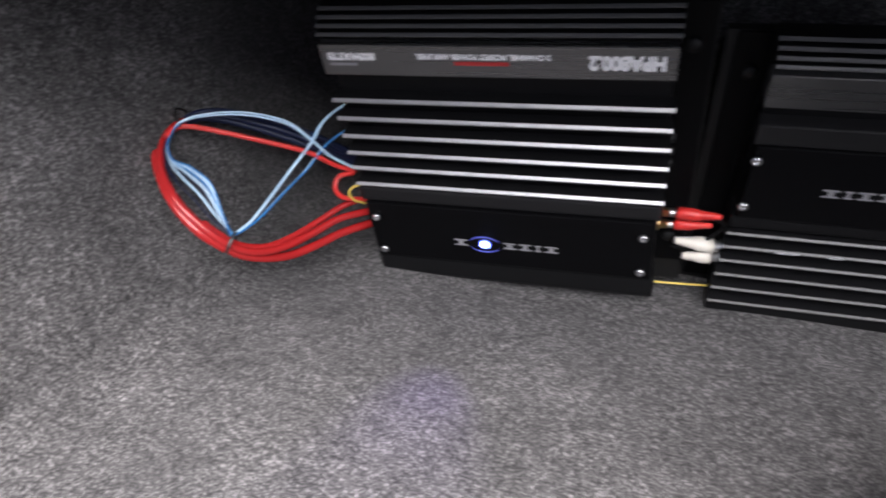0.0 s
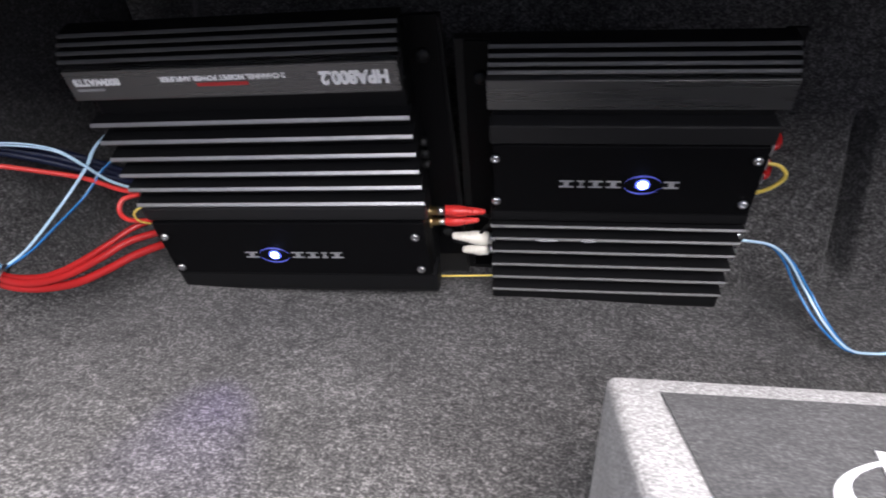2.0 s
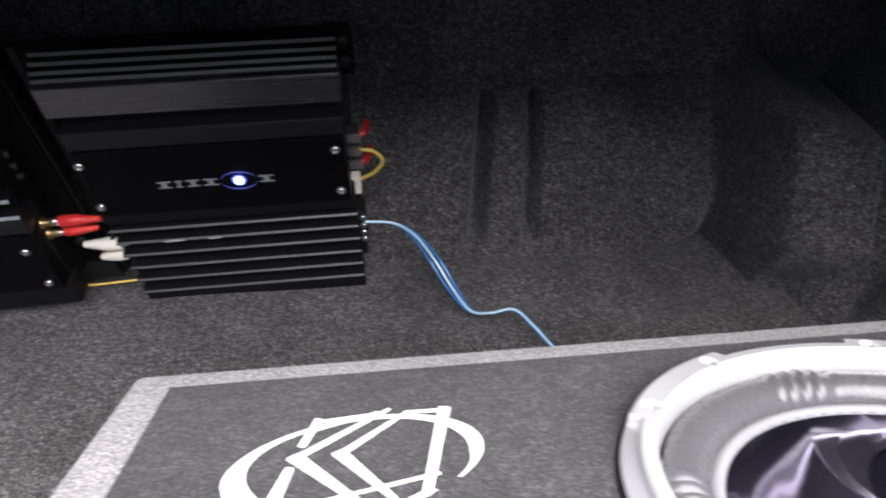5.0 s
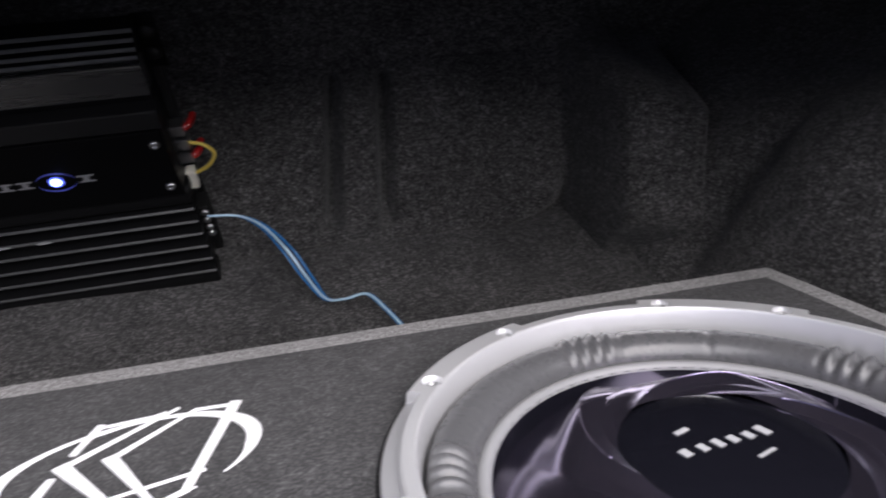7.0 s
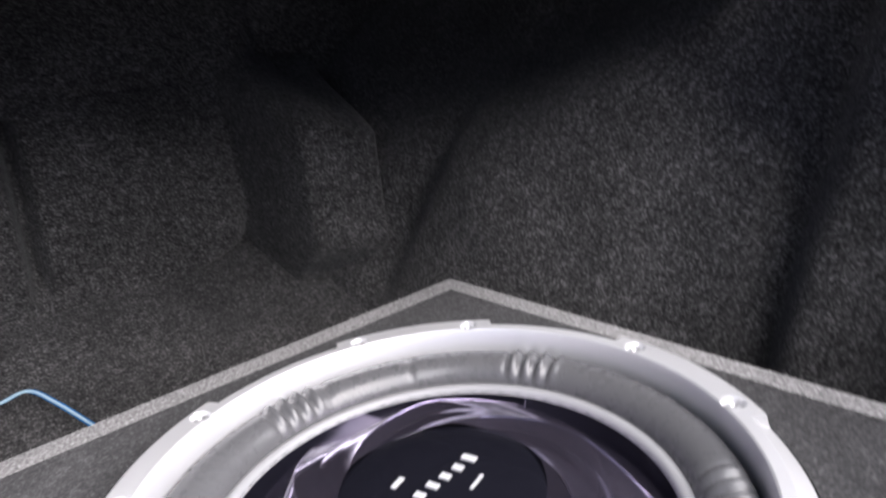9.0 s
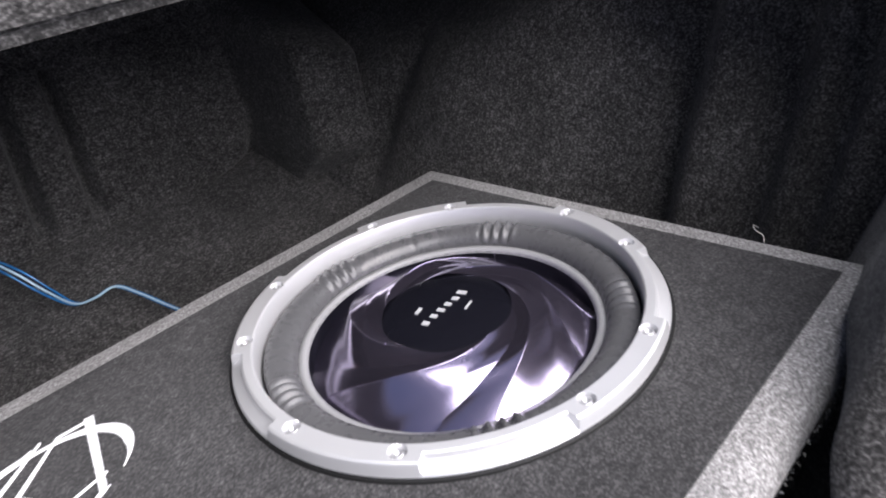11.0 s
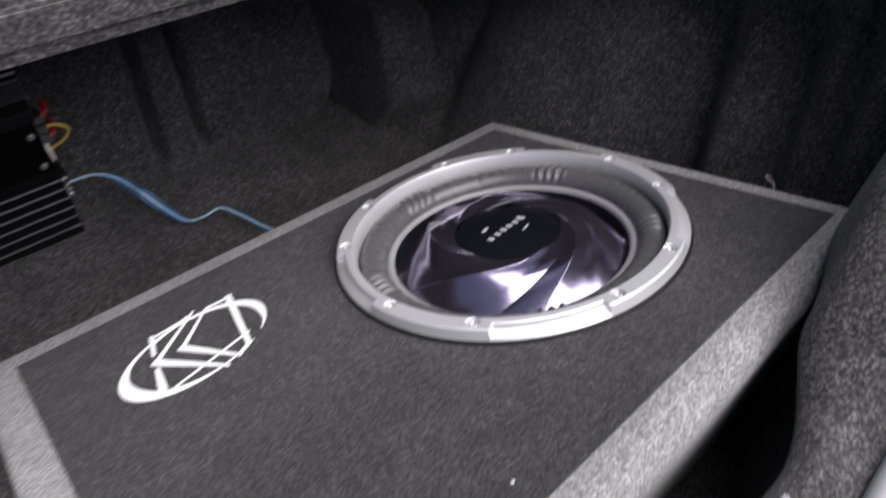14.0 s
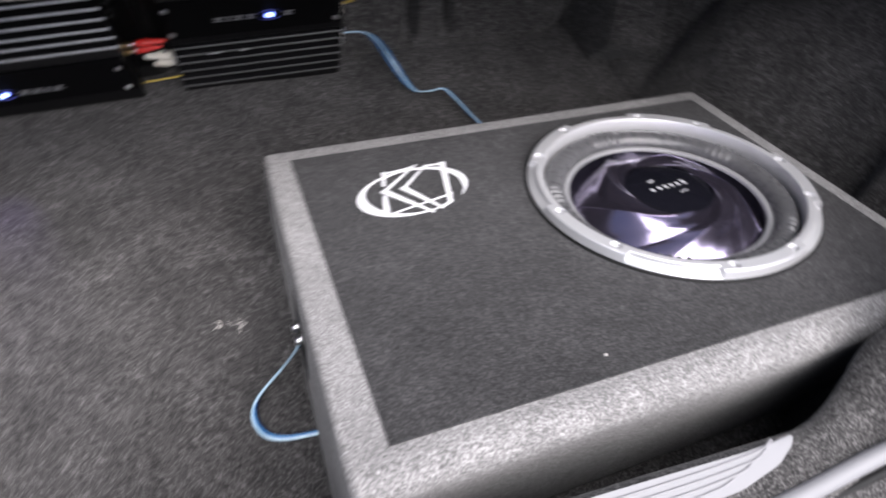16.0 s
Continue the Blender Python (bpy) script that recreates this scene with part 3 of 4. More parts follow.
def blade_crest():
    """The thin rolled rim along a blade's crest."""
    return tube([blade_at(1, 0.10 + 0.89 * j / 22) for j in range(23)], 0.0005, 6, 3)


_blade, _crest = finish(blade_mesh(), "cone_blade", M_CONE, True), finish(blade_crest(), "blade_edge", M_CONE, True)
_blade.set_sharp_from_angle(angle=radians(12))
for k in range(5):
    bl = part("cone_blade", _blade, M_CONE, sub, "glossy violet-black blade", m=pose(0, 0, 0, 0, 0, 25 + 72 * k))
    part("blade_edge", _crest, M_CONE, bl)
part("cone_back", lathe([(0.1117, -0.0155), (0.1108, -0.052), (0.08, -0.052), (0.04, -0.050), (0.001, -0.050)], 72, ends=False), M_CAP, sub, smooth=True)
cap = part("dust_cap", lathe([(0.0565, -0.022), (0.0572, -0.0045), (0.0555, -0.0020), (0.048, 0.0002), (0.03, 0.0022), (0.012, 0.0030), (0.001, 0.0032)], 72, ends=False), M_CAP, sub, "gloss black dust cap", True)
part("cap_edge", lathe([(0.0584, -0.016), (0.0588, -0.0045), (0.0584, -0.0028), (0.0572, -0.0020), (0.0566, -0.0022)], 72, ends=False), M_RUBBER, sub, smooth=True)
for _x, _y, _w, _h in ((-0.010, 0.0125, 0.010, 0.0030), (-0.0165, 0, 0.0055, 0.0060), (-0.0098, 0, 0.0048, 0.0060), (-0.0038, 0, 0.0046, 0.0070), (0.0022, 0, 0.0050, 0.0060), (0.0084, 0, 0.0050, 0.0060), (0.0150, 0.001, 0.0052, 0.0085), (0.007, -0.0115, 0.0135, 0.0018)):
    _x, _y, _w, _h = 1.40 * _x, 1.25 * _y, 1.15 * _w, 1.1 * _h
    at = pose(0, 0, 0, 0, 0, 6) @ pose(_x, _y, 0.0033 - 1.4 * (_x * _x + _y * _y))
    part("print_bar", block(-_w * 0.36, _w * 0.36, -_h * 0.42, _h * 0.42, 0, 0.0005), M_GREY_INK, cap, m=at @ pose(0, 0, 0, 0, 0, 14))

SCREW = finish(lathe([(0.0046, 0.0), (0.0046, 0.0022), (0.0041, 0.0036), (0.0030, 0.0044), (0.0020, 0.0046), (0.0017, 0.0026), (0.0003, 0.0024)], 20), "screw", M_SCREW, True)
for k in range(10):
    g = radians(SCREW_AT[k])
    part("screw", SCREW, M_SCREW, sub, "steel screw", m=pose(SCREW_RADIUS * math.cos(g), SCREW_RADIUS * math.sin(g), 0.0060))


# ---------------------------------------------------------------- amplifiers
def amp_frame(o, u, v):
    u = Vector(u).normalized()
    v = Vector(v)
    v = (v - u * v.dot(u)).normalized()
    d = v.cross(u)
    return Matrix(((u.x, d.x, v.x, o[0]), (u.y, d.y, v.y, o[1]), (u.z, d.z, v.z, o[2]), (0, 0, 0, 1)))


def slab(u0, u1, d0, d1, v0, v1, bevel=0.0012):
    return block(u0, u1, d0, d1, v0, v1, bevel, 2)


def fin_mesh(u0, u1, thick, deep, up, mat):
    """A cooling fin: a flat blade whose front edge is chamfered on one side."""
    out = bmesh.new()
    c = thick * 0.55
    sec = [(deep, -thick / 2), (c * 0.4, -thick / 2), (0, -thick / 2 + c * 0.3), (0, thick / 2 - c), (c, thick / 2), (deep, thick / 2)]
    if not up:
        sec = [(d, -v) for d, v in sec[::-1]]
    a = [out.verts.new((u0, d, v)) for d, v in sec]
    b = [out.verts.new((u1, d, v)) for d, v in sec]
    out.faces.new(a[::-1])
    out.faces.new(b)
    for k in range(len(a)):
        out.faces.new((a[k], a[(k + 1) % len(a)], b[(k + 1) % len(a)], b[k]))
    me = finish(out, "fin", mat)
    me.materials.append(M_BLACK)
    for p in me.polygons:
        c = p.center
        p.material_index = 0 if c.y < thick * 0.62 and abs(p.normal.x) < 0.5 else 1
    return me


def hex_screw(parent, u, v, d=-0.001):
    s = part("screw", lathe([(0.0042, 0), (0.0042, 0.0016), (0.0034, 0.0028), (0.0016, 0.003), (0.0014, 0.0018), (0.0003, 0.0018)], 16), M_STEEL, parent, "steel screw", True, pose(u, d, v, 90, 0, 0))
    return s


def bars_logo(parent, u, v, turned):
    """The maker's mark as plain shapes: upright bars either side of a lit oval."""
    flip = pose(0, 0, 0, 0, 180 if turned else 0, 0)
    root = pose(u, -0.0012, v, 0, 0, 0) @ flip
    for x, w in ((-0.0460, 0.0125), (-0.0330, 0.0062), (-0.0205, 0.0120), (-0.0050, 0.0125), (0.0445, 0.0135)):
        cell = block(-w / 2, w / 2, -0.0003, 0.0003, 0.0026, 0.0040)
        block(-w / 2, w / 2, -0.0003, 0.0003, -0.0040, -0.0028, bm=cell)
        block(-w * 0.18, w * 0.18, -0.0003, 0.0003, -0.0028, 0.0026, bm=cell)
        part("print_bar", cell, M_SILVER_INK, parent, m=root @ pose(x, 0, 0))
    out = bmesh.new()
    for s in (1, -1):
        n = 24
        rows = []
        for k in range(n + 1):
            g = radians(12 + 156 * k / n)
            w = 0.0004 + 0.0016 * math.sin(g) ** 2
            rows.append([(0.016 * math.cos(g), s * 0.0112 * math.sin(g)), (0.016 * math.cos(g), s * (0.0112 * math.sin(g) - w))])
        for z in (-0.0004,):
            q = [[out.verts.new((x, z, y)) for x, y in e] for e in rows]
            for k in range(n):
                out.faces.new((q[k][0], q[k + 1][0], q[k + 1][1], q[k][1]))
    part("print_arcs", out, M_BLUE_INK, parent, m=root @ pose(0.020, 0, 0))
    part("led_halo", lathe([(0.0062, 0), (0.0060, 0.0005), (0.0045, 0.0006)], 20, ends=False), M_HALO, parent, "blue glow ring for the indicator's halo", True, root @ pose(0.020, 0, 0, 90, 0, 0))
    part("led", lathe([(0.0042, 0), (0.0042, 0.001), (0.003, 0.0022), (0.0006, 0.0026)], 16), M_LED, parent, "lit blue indicator", True, root @ pose(0.020, 0, 0, 90, 0, 0))


def mount_flange(parent, u0, u1, v0, v1):
    """The base plate's edge, with a bolt near each end."""
    t = part("mounting_flange", slab(u0, u1, 0.045, 0.0485, v0, v1, 0.0012), M_PLATE, parent, "black mounting flange")
    for v in (v0 + 0.035, v1 - 0.035):
        part("bolt", lathe([(0.0065, 0), (0.0065, 0.002), (0.005, 0.0038), (0.0005, 0.0042)], 14), M_RUBBER, t, smooth=True, m=pose((u0 + u1) / 2, 0.045, v, 90, 0, 0))


# turned amplifier beside the cable loop
AMP_A = amp_frame((-0.2809, 0.2697, 0.0785), (0.998, -0.0137, 0.0619), (-0.0633, -0.2578, 0.9641))
amp_a = thing("amplifier", AMP_A, "black finned power amplifier mounted upside down before the seat back", "amplifier", "amplifiers before the seat back")
UA0, UA1 = -0.1435, 0.1430
part("body", slab(UA0 + 0.003, UA1 - 0.003, 0.016, 0.052, -0.055, 0.222, 0.004), M_BLACK, amp_a)
part("front_plate", slab(UA0 + 0.004, UA1 - 0.004, 0.0, 0.02, -0.034, 0.040, 0.0015), M_PLATE, amp_a, "satin black front plate")
part("lower_rail", slab(UA0, UA1, 0.004, 0.03, -0.066, -0.036, 0.004), M_BLACK, amp_a)
part("bevel_rail", slab(UA0, UA1, 0.002, 0.03, 0.0415, 0.0595, 0.003), M_RAIL, amp_a)
part("label_strip", slab(UA0 + 0.002, UA1 - 0.002, 0.0, 0.02, 0.1860, 0.2140, 0.001), M_LABEL, amp_a, "brushed dark label strip")
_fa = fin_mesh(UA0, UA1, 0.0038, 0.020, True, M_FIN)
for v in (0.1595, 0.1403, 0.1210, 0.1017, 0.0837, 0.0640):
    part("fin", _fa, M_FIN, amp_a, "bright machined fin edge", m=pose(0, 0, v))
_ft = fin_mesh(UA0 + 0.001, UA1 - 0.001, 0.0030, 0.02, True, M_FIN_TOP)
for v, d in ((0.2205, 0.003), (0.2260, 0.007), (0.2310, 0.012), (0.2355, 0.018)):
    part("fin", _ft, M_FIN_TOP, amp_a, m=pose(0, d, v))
for u in (-0.131, 0.129):
    for v in (0.023, -0.023):
        hex_screw(amp_a, u, v)
bars_logo(amp_a, -0.001, -0.0035, True)
T180 = pose(0, 0, 0, 90, 0, 0) @ pose(0, 0, 0, 0, 0, 180)
lettering("model_lettering", "HPA800.2", 0.0156, pose(0.105, -0.0002, 0.2010) @ T180, M_WHITE_INK, amp_a, stretch=0.86, bold=0.0008)
lettering("power_lettering", "800WATTS", 0.0085, pose(-0.114, -0.0002, 0.2040) @ T180, M_WHITE_INK, amp_a, stretch=1.0, bold=0.0005)
lettering("type_lettering", "2 CHANNEL MOSFET POWER AMPLIFIER", 0.0062, pose(-0.004, -0.0002, 0.2045) @ T180, M_WHITE_INK, amp_a, stretch=0.96, bold=0.0003)
part("print_bar", block(-0.022, 0.022, -0.0003, 0.0003, -0.0016, 0.0016), M_RED_INK, amp_a, m=pose(-0.005, -0.0002, 0.1985))
part("print_bar", block(-0.012, 0.012, -0.0003, 0.0003, -0.0012, 0.0012), M_SILVER_INK, amp_a, m=pose(-0.122, -0.0002, 0.1965))
# Board added as hidden support; with the flange it blackens the shaded gap.
part("backing_board", slab(UA0 - 0.004, UA1 + 0.026, 0.0487, 0.058, -0.0815, 0.222, 0.001), M_RUBBER, amp_a, "black backing board added behind the amplifier")
mount_flange(amp_a, UA1 - 0.006, UA1 + 0.024, -0.050, 0.226)
for k, v in enumerate((0.110, 0.096, 0.084)):
    part("knob", lathe([(0.004, 0), (0.004, 0.006), (0.003, 0.007)], 12), M_RUBBER, amp_a, smooth=True, m=pose(UA1 - 0.003, 0.034, v, 0, 90, 0))
for v in (0.032, 0.0175):
    part("signal_socket", lathe([(0.0062, 0), (0.0062, 0.002), (0.0042, 0.0025), (0.0042, 0.009)], 16), M_BRASS, amp_a, "gold plated socket", True, pose(UA1 - 0.003, 0.026, v, 0, 90, 0))
for v in (0.055, 0.036, 0.018, 0.112, 0.135):
    part("terminal_screw", lathe([(0.005, 0), (0.005, 0.006), (0.003, 0.008)], 12), M_BRASS, amp_a, smooth=True, m=pose(UA0 + 0.003, 0.034, v, 0, -90, 0))

_led = AMP_A @ Vector((-0.021, -0.006, -0.0035))
beam = new("indicator_beam", bpy.data.lights.new("indicator_beam", "SPOT"))
beam.data.energy, beam.data.color, beam.data.spot_size, beam.data.spot_blend, beam.data.shadow_soft_size = 0.9, (0.42, 0.22, 1.0), radians(44), 1.0, 0.002
beam.matrix_world = look(_led, (-0.332, -0.10, 0.0))

# upright amplifier beside the box
AMP_B = amp_frame((0.0306, 0.2607, 0.1766), (0.9996, 0.0029, 0.0285), (-0.0265, -0.2838, 0.9585))
amp_b = thing("amplifier", AMP_B, "black finned power amplifier mounted upright before the seat back", "amplifier", "amplifiers before the seat back")
UB0, UB1 = -0.1145, 0.1210
part("body", slab(UB0 + 0.003, UB1 - 0.003, 0.016, 0.052, -0.176, 0.112, 0.004), M_BLACK, amp_b)
part("front_plate", slab(UB0 + 0.004, UB1 - 0.003, 0.0, 0.02, -0.040, 0.0385, 0.0015), M_PLATE, amp_b, "satin black front plate")
part("label_strip", slab(UB0, UB1, 0.0, 0.02, 0.0760, 0.1040, 0.001), M_LABEL, amp_b, "blank brushed dark strip")
part("upper_rail", slab(UB0 + 0.001, UB1 - 0.001, 0.001, 0.02, 0.0395, 0.0590, 0.002), M_RAIL, amp_b)
part("bevel_rail", slab(UB0, UB1, 0.003, 0.03, -0.0565, -0.0415, 0.003), M_BLACK, amp_b)
_fb = fin_mesh(UB0, UB1, 0.0029, 0.020, True, M_FIN_DARK)
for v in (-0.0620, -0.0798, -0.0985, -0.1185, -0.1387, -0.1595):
    part("fin", _fb, M_FIN_DARK, amp_b, "dark metal fin edge", m=pose(0, 0, v))
part("lower_rail", slab(UB0, UB1, 0.004, 0.03, -0.184, -0.166, 0.003), M_BLACK, amp_b)
_fu = fin_mesh(UB0 + 0.001, UB1 - 0.001, 0.0030, 0.02, True, M_FIN_TOP)
for v, d in ((0.1085, 0.003), (0.1132, 0.007), (0.1180, 0.012), (0.1225, 0.018)):
    part("fin", _fu, M_FIN_TOP, amp_b, m=pose(0, d, v))
for u in (-0.1085, 0.1095):
    for v in (0.0255, -0.0250):
        hex_screw(amp_b, u, v)
bars_logo(amp_b, 0.0, -0.0035, False)
part("backing_board", slab(UB0 - 0.03, UB1 + 0.004, 0.0487, 0.058, -0.186, 0.112, 0.001), M_RUBBER, amp_b, "black backing board added behind the amplifier")
mount_flange(amp_b, UB1 - 0.006, UB1 + 0.012, 0.070, 0.120)
# Flange drawn full height so the shaded gap between amplifiers reads black.
mount_flange(amp_b, UB0 - 0.022, UB0 + 0.006, -0.172, 0.112)
for u, w in ((-0.060, 0.022), (-0.020, 0.014)):
    part("scuff", prism([(-w / 2, -0.0004), (-w / 4, -0.0016), (w / 5, -0.0011), (w / 2, 0.0001), (w / 4, 0.0014), (-w / 6, 0.0009)], -0.0003, 0.0004), M_GREY_INK, amp_b, m=pose(u, -0.0003, -0.0795, 90, 2, 0))
for v in (0.0125, -0.004, -0.0205):
    part("power_terminal", slab(UB1 - 0.004, UB1 + 0.010, 0.026, 0.040, v - 0.006, v + 0.006, 0.002), M_STEEL, amp_b, "steel screw terminal")
part("fuse", slab(0.031, 0.0355, 0.031, 0.037, 0.117, 0.1218, 0.001), M_YELLOW, amp_b, "small amber blade fuse")
part("fuse", slab(UB1 - 0.004, UB1 + 0.006, 0.028, 0.040, -0.062, -0.040, 0.002), M_WHITE, amp_b, "pale blade fuse")
_sp = part("speaker_terminal", slab(UB1 - 0.004, UB1 + 0.008, 0.022, 0.044, -0.128, -0.082, 0.002), M_RUBBER, amp_b)
for v in (-0.090, -0.101, -0.112, -0.122):
    part("terminal_screw", lathe([(0.0038, 0), (0.0038, 0.002), (0.002, 0.003)], 10), M_STEEL, _sp, smooth=True, m=pose(UB1 + 0.004, 0.022, v, 90, 0, 0))
for v in (-0.0985, -0.1135):
    part("signal_socket", lathe([(0.0062, 0), (0.0062, 0.002), (0.0042, 0.0025), (0.0042, 0.009)], 16), M_STEEL, amp_b, "steel socket", True, pose(UB0 + 0.003, 0.020, v, 0, -90, 0))


# ---------------------------------------------------------------- plugs and cables
def plug(mat, m, label):
    """A moulded phono plug that points along +z, with grooves at its tail."""
    root = thing("phono_plug", m, label, "plug", "phono plugs")
    part("contact", lathe([(0.0040, 0.0), (0.0040, 0.007), (0.0022, 0.008), (0.0018, 0.012)], 16), M_STEEL, root, "plated contact", True)
    prof = [(0.0045, 0.0), (0.0058, -0.001), (0.0060, -0.014), (0.0052, -0.019)]
    for k in range(4):
        prof += [(0.0052 - 0.0004 * k, -0.0205 - 0.004 * k), (0.0042 - 0.0004 * k, -0.0212 - 0.004 * k), (0.0042 - 0.0004 * k, -0.0230 - 0.004 * k)]
    prof += [(0.0030, -0.037), (0.0022, -0.039)]
    part("grip", lathe(prof, 20), mat, root, smooth=True)
    return root


def at_a(u, v, d):
    return AMP_A @ Vector((u, d, v))


def at_b(u, v, d):
    return AMP_B @ Vector((u, d, v))


plug(M_RED, AMP_A @ pose(UA1 + 0.013, 0.026, 0.0320, 0, -88, 0), "red phono plug in the amplifier socket")
plug(M_RED, AMP_A @ pose(UA1 + 0.012, 0.026, 0.0175, 0, -93, 0) @ Matrix.Scale(0.85, 4), "red phono plug in the lower socket")
plug(M_WHITE, AMP_B @ pose(UB0 - 0.004, 0.018, -0.0985, 0, 95, 0) @ Matrix.Diagonal((1.25, 1.25, 0.95, 1)), "white phono plug in the amplifier socket")
plug(M_WHITE, AMP_B @ pose(UB0 - 0.004, 0.018, -0.1135, 0, 84, 0) @ Matrix.Diagonal((1.15, 1.15, 0.7, 1)), "white phono plug in the lower socket")


def cable(name, points, r, mat, label, n=10):
    return tagged(part(name, tube(points, r, n, 10), mat, smooth=True), label, "cable")


cable("signal_lead", [at_a(0.19, 0.024, 0.030), at_a(0.20, 0.012, 0.034), at_a(0.185, -0.012, 0.036), at_a(0.175, -0.03, 0.04), at_b(-0.172, -0.112, 0.034), at_b(-0.163, -0.106, 0.03)], 0.0016, M_RUBBER, "thin black signal lead between the plugs")
cable("trigger_wire", [(-0.150, 0.322, 0.024), (-0.135, 0.324, 0.022), (-0.105, 0.325, 0.0235), (-0.082, 0.326, 0.025), (-0.07, 0.328, 0.026)], 0.0011, M_YELLOW, "thin yellow wire between the amplifiers")

MAIN = [(-0.425, 0.303, 0.065), (-0.454, 0.269, 0.065), (-0.472, 0.244, 0.062), (-0.491, 0.215, 0.063), (-0.508, 0.185, 0.077), (-0.523, 0.167, 0.094), (-0.545, 0.156, 0.119), (-0.573, 0.166, 0.142), (-0.601, 0.193, 0.161), (-0.617, 0.222, 0.175),
        (-0.608, 0.240, 0.187), (-0.601, 0.254, 0.188)]
cable("power_cable", MAIN, 0.0045, M_RED_WIRE, "thick red power cable coiled beside the amplifier", 12)
cable("power_cable", [(-0.425, 0.294, 0.083), (-0.454, 0.265, 0.084), (-0.473, 0.240, 0.078), (-0.490, 0.212, 0.076), (-0.504, 0.186, 0.083), (-0.517, 0.169, 0.096), (-0.537, 0.158, 0.119), (-0.562, 0.161, 0.143), (-0.589, 0.183, 0.161), (-0.604, 0.212, 0.174), (-0.600, 0.228, 0.184), (-0.595, 0.244, 0.186)],
      0.0039, M_RED_WIRE, "second thick red power cable in the coiled loom", 12)
cable("power_cable", [(-0.425, 0.301, 0.097), (-0.452, 0.277, 0.094), (-0.471, 0.252, 0.086), (-0.487, 0.226, 0.081), (-0.501, 0.200, 0.082), (-0.512, 0.181, 0.091), (-0.523, 0.170, 0.102), (-0.541, 0.161, 0.124)], 0.0033, M_RED_WIRE, "red power lead entering the amplifier")
cable("power_cable", [(-0.593, 0.206, 0.184), (-0.589, 0.219, 0.188), (-0.575, 0.226, 0.187), (-0.543, 0.236, 0.179), (-0.513, 0.248, 0.169), (-0.481, 0.263, 0.156), (-0.459, 0.276, 0.139), (-0.443, 0.285, 0.129), (-0.455, 0.275, 0.127), (-0.457, 0.268, 0.116), (-0.449, 0.272, 0.105), (-0.428, 0.292, 0.096)], 0.0025, M_RED, "thin red wire across the top of the loom")
cable("trigger_wire", [(-0.424, 0.285, 0.117), (-0.436, 0.273, 0.120), (-0.442, 0.268, 0.115), (-0.440, 0.272, 0.104), (-0.430, 0.285, 0.094)], 0.0011, M_YELLOW, "short yellow wire at the amplifier terminals")

ENDS = [[(-0.428, 0.290, 0.208), (-0.452, 0.276, 0.197), (-0.467, 0.269, 0.183), (-0.477, 0.262, 0.165), (-0.497, 0.241, 0.137), (-0.510, 0.196, 0.114), (-0.517, 0.173, 0.109)],
        [(-0.423, 0.290, 0.185), (-0.448, 0.276, 0.174), (-0.466, 0.268, 0.160), (-0.483, 0.257, 0.138), (-0.497, 0.228, 0.123), (-0.509, 0.194, 0.110), (-0.517, 0.171, 0.108)]]
for top in (0.0, -0.0075, -0.014):
    cable("speaker_wire", [(-0.593, 0.236, 0.189 + top * 0.2), (-0.581, 0.248, 0.193 + top * 0.4), (-0.559, 0.260, 0.191 + top * 0.7), (-0.521, 0.272, 0.182 + top), (-0.485, 0.284, 0.166 + top), (-0.457, 0.298, 0.147 + top * 0.8), (-0.429, 0.315, 0.127 + top * 0.5)], 0.0034, M_BLUE_DARK, "dark blue sheathed speaker wire across the top of the loom")
FAN = [(-0.517, 0.171, 0.109), (-0.532, 0.171, 0.127), (-0.549, 0.177, 0.143), (-0.568, 0.182, 0.156), (-0.583, 0.190, 0.165), (-0.593, 0.203, 0.175), (-0.592, 0.215, 0.185), (-0.585, 0.225, 0.193), (-0.567, 0.236, 0.197), (-0.533, 0.249, 0.197), (-0.496, 0.260, 0.188), (-0.475, 0.266, 0.171), (-0.460, 0.274, 0.152), (-0.442, 0.289, 0.134)]
BULGE = [0, 1.0, 1.7, 1.5, 0.7, 0.5, 0.4, 0.3, 0.6, 0.8, 0.8, 0.7, 0.6, 0.6]
# Pale and dark strands beside the blue ones paint their highlight and shade.
for k, (line, dx, dz, mat) in enumerate(((ENDS[0], 0, 0, M_PALE_WIRE), (ENDS[0], 0.0026, 0.0020, M_PALE_WIRE), (ENDS[0], -0.0022, -0.0022, M_BLUE), (ENDS[1], 0, 0, M_PALE_WIRE), (ENDS[1], 0.0024, 0.0020, M_BLUE), (ENDS[1], -0.002, -0.0024, M_BLUE_DARK))):
    pts = [(x + dx, y + 0.0006 * k, z + dz) if n < 6 else (x, y, z) for n, (x, y, z) in enumerate(line)]
    cable("speaker_wire", pts, 0.0011, mat, "pale highlight strand of the hanging speaker wire" if mat is M_PALE_WIRE else "blue speaker wire hanging from the amplifier", 8)
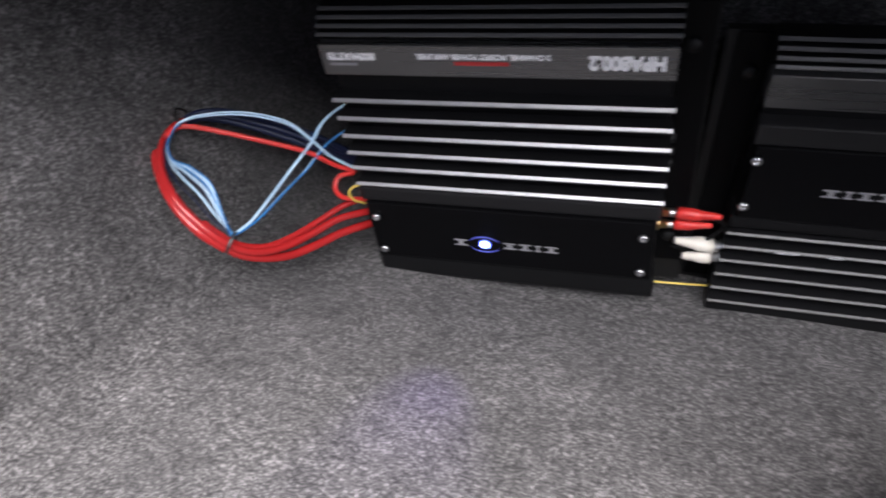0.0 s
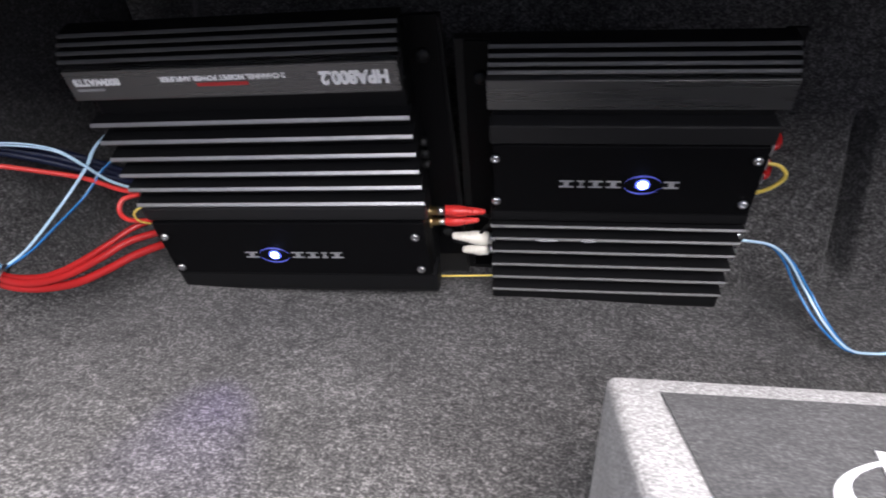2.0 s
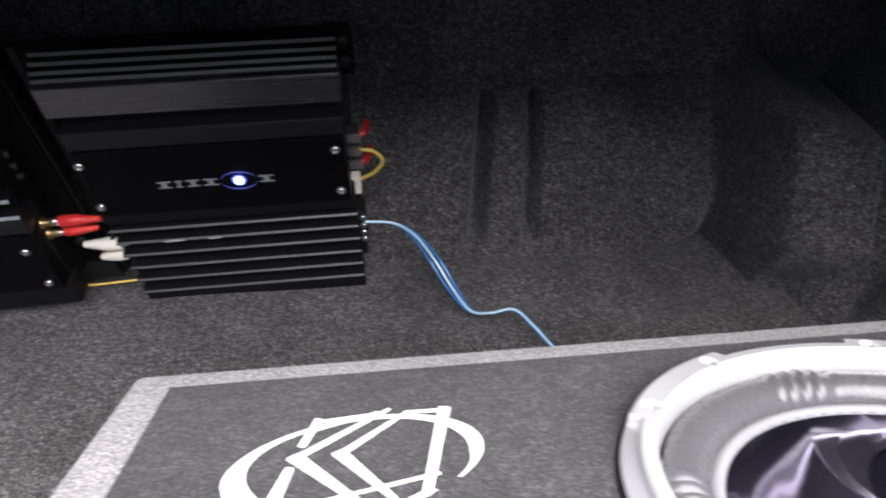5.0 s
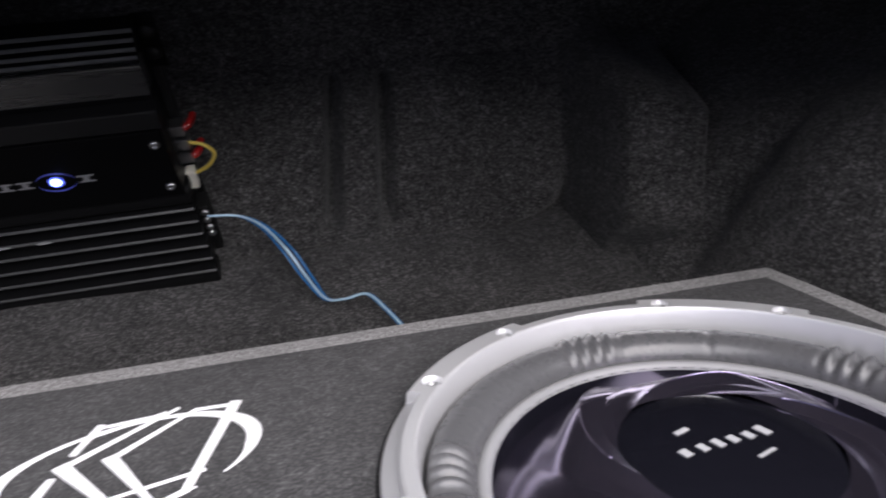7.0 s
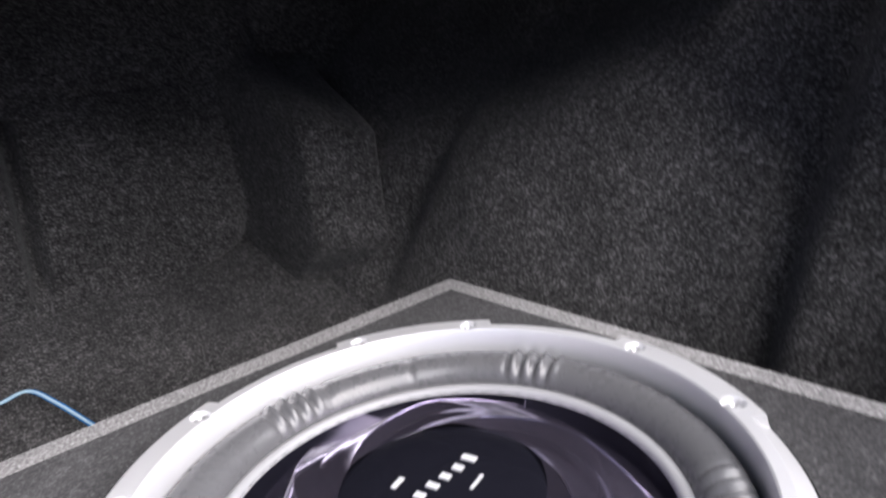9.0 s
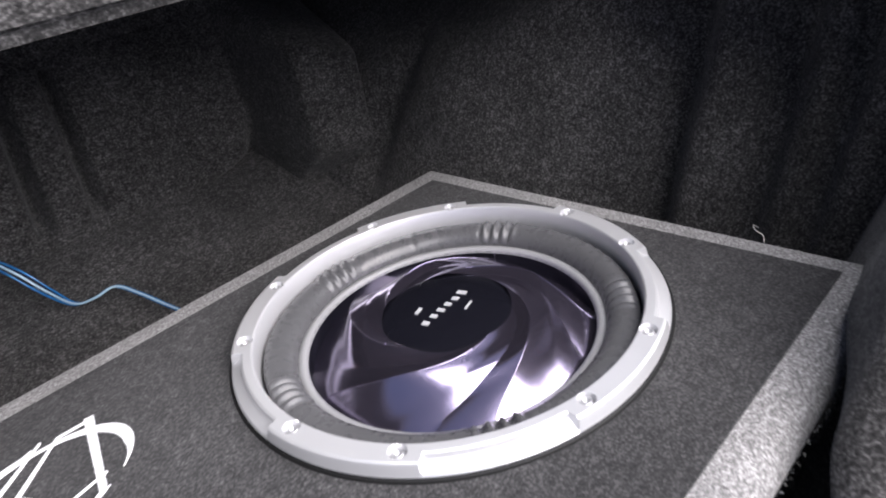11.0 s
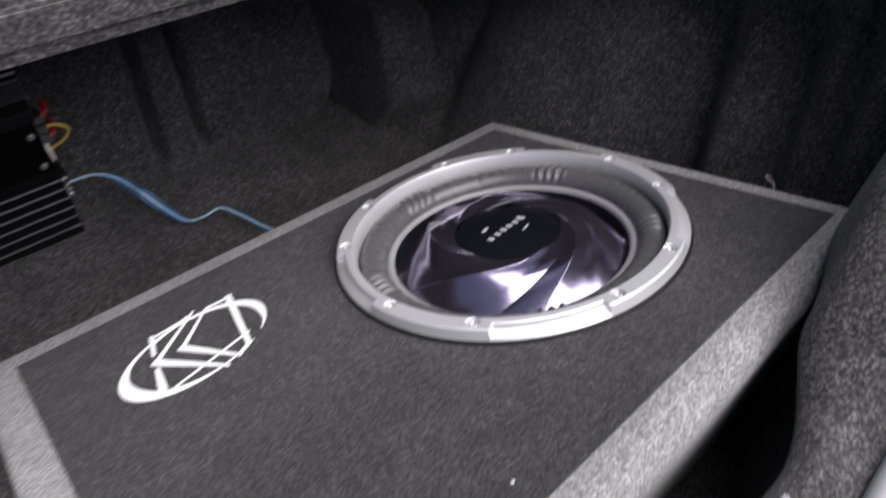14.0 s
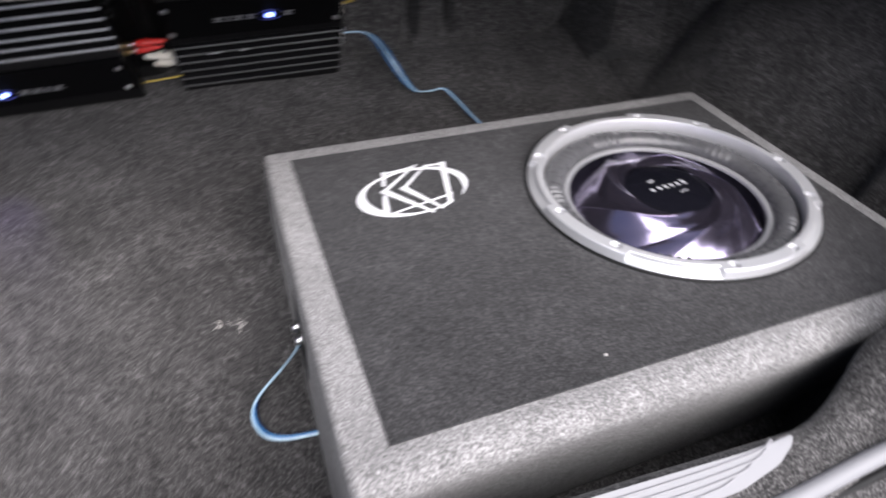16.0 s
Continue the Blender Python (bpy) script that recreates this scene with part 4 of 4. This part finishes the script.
for k, (a, c, top, mat) in enumerate(((0.0, 0.0, 0.0, M_PALE_WIRE), (0.0026, 0.0026, None, M_BLUE_DARK), (0.0046, 0.0042, 0.0040, M_PALE_WIRE), (0.0068, 0.0060, None, M_BLUE), (-0.0025, -0.0025, None, M_BLUE_DARK), (0.0088, 0.0080, None, M_PALE_WIRE), (0.0100, 0.0096, None, M_BLUE))):
    pts = [(x + a * s * (1 if n < 7 else 0.3), y - 0.0008 * k - (0.006 if n > 6 else 0), z + (c * s if n < 7 else (top or 0) * s)) for n, ((x, y, z), s) in enumerate(zip(FAN, BULGE))]
    if top is None:
        pts = pts[:8]
    cable("speaker_wire", pts, 0.0009, mat, "pale highlight strand of the tied speaker wire" if mat is M_PALE_WIRE else "blue strand of the tied speaker wire", 8)
for c, turn in (((-0.520, 0.169, 0.101), 25), ((-0.592, 0.235, 0.191), -40)):
    tie = tagged(part("cable_tie", lathe([(0.0105, -0.0014), (0.0115, -0.0014), (0.0115, 0.0014), (0.0105, 0.0014), (0.0105, -0.0014)], 20, ends=False), M_TIE, smooth=False), "black nylon tie round the loom", "cable tie")
    tie.matrix_world = pose(*c, 0, 90 + turn, 10)

RUN = [(0.160, 0.300, 0.098), (0.190, 0.305, 0.090), (0.212, 0.308, 0.070), (0.232, 0.302, 0.040), (0.250, 0.280, 0.016), (0.266, 0.255, 0.007), (0.285, 0.242, 0.014), (0.308, 0.238, 0.020), (0.324, 0.217, 0.015), (0.340, 0.188, 0.008), (0.36, 0.14, 0.006), (0.37, 0.075, 0.006)]
# The pale strand paints the wire's shine, the dark one its shade.
for k, (dx, dy, dz, mat) in enumerate(((0, 0, 0.002, M_PALE_WIRE), (0.0025, 0.002, 0, M_BLUE), (-0.002, 0.003, 0.0, M_BLUE), (0.001, 0.005, -0.001, M_BLUE_DARK))):
    spread = [0, 0.6, 1.6, 2.6, 2.2, 1.0, 0.6, 0.6, 0.6, 0.6, 0.6, 0.6]
    cable("speaker_wire", [(x + dx * s, y + dy * s * 0.6, z + dz * s * 0.7 + 0.0015) for (x, y, z), s in zip(RUN, spread)], 0.0014, mat, "blue speaker wire from the amplifier across the carpet", 8)
TAIL = [(0.009, -0.185, 0.120), (0.000, -0.186, 0.085), (-0.018, -0.182, 0.035), (-0.050, -0.200, 0.010), (-0.059, -0.222, 0.007), (-0.050, -0.244, 0.006), (-0.030, -0.254, 0.006), (0.0, -0.257, 0.007), (0.012, -0.258, 0.008)]
# Same three tones: shine and shade are coloured strands here too.
for k, (dx, dy, mat) in enumerate(((0, 0, M_PALE_WIRE), (0.0028, 0.0026, M_BLUE), (0.005, 0.004, M_BLUE_DARK))):
    cable("speaker_wire", [(x + dx, y + dy, z) for x, y, z in TAIL], 0.0017, mat, "blue speaker wire looped beside the box", 8)

# loops and jumpers at the upright amplifier
cable("trigger_wire", [at_b(0.130, -0.004, 0.030), at_b(0.142, -0.006, 0.028), at_b(0.150, -0.018, 0.028), at_b(0.142, -0.034, 0.030), at_b(0.128, -0.046, 0.034)], 0.0018, M_YELLOW, "thin yellow wire looped at the amplifier terminals")
cable("power_cable", [at_b(0.127, 0.0125, 0.030), at_b(0.134, 0.0145, 0.032), at_b(0.137, 0.0155, 0.038), at_b(0.138, 0.0145, 0.047)], 0.0034, M_RED_WIRE, "short red power lead at the amplifier")
cable("power_cable", [at_b(0.127, -0.0205, 0.030), at_b(0.133, -0.0195, 0.031), at_b(0.137, -0.018, 0.038), at_b(0.138, -0.017, 0.047)], 0.0036, M_RED_WIRE, "short red power lead at the lower terminal")

# ---------------------------------------------------------------- lint
for x, y, s in ((0.2438, -0.407, 0.0014),):
    b = lathe([(s, 0), (s * 0.9, s * 0.6), (s * 0.2, s * 0.9)], 8)
    ob = tagged(part("lint", b, M_LINT, smooth=True), "pale speck of lint on the box felt", "lint")
    ob.matrix_world = BOX @ pose(x, y, 0.0014)
thread = tagged(part("thread", tube([(0, 0, 0.001), (0.004, 0.003, 0.005), (0.002, 0.008, 0.009), (0.007, 0.012, 0.010), (0.012, 0.010, 0.006)], 0.0003, 6, 8), M_LINT), "loose pale thread on the box edge", "thread")
thread.matrix_world = BOX @ pose(0.643, -0.347, 0)
rnd = random.Random(4)
for x, y, n in ((-0.076, -0.090, 5), (-0.060, -0.094, 6)):
    out = bmesh.new()
    for k in range(n):
        px, py, a = rnd.uniform(-0.006, 0.006), rnd.uniform(-0.005, 0.005), rnd.uniform(0, 6.3)
        tube([(px, py, 0.0005), (px + 0.004 * math.cos(a), py + 0.004 * math.sin(a), 0.0016), (px + 0.008 * math.cos(a + 0.6), py + 0.008 * math.sin(a + 0.6), 0.0006)], 0.00045, 5, 5, out)
    ob = tagged(part("lint", out, M_LINT, smooth=True), "loose tuft of pale lint on the carpet", "lint")
    ob.matrix_world = pose(x, y, floor_z(x, y))
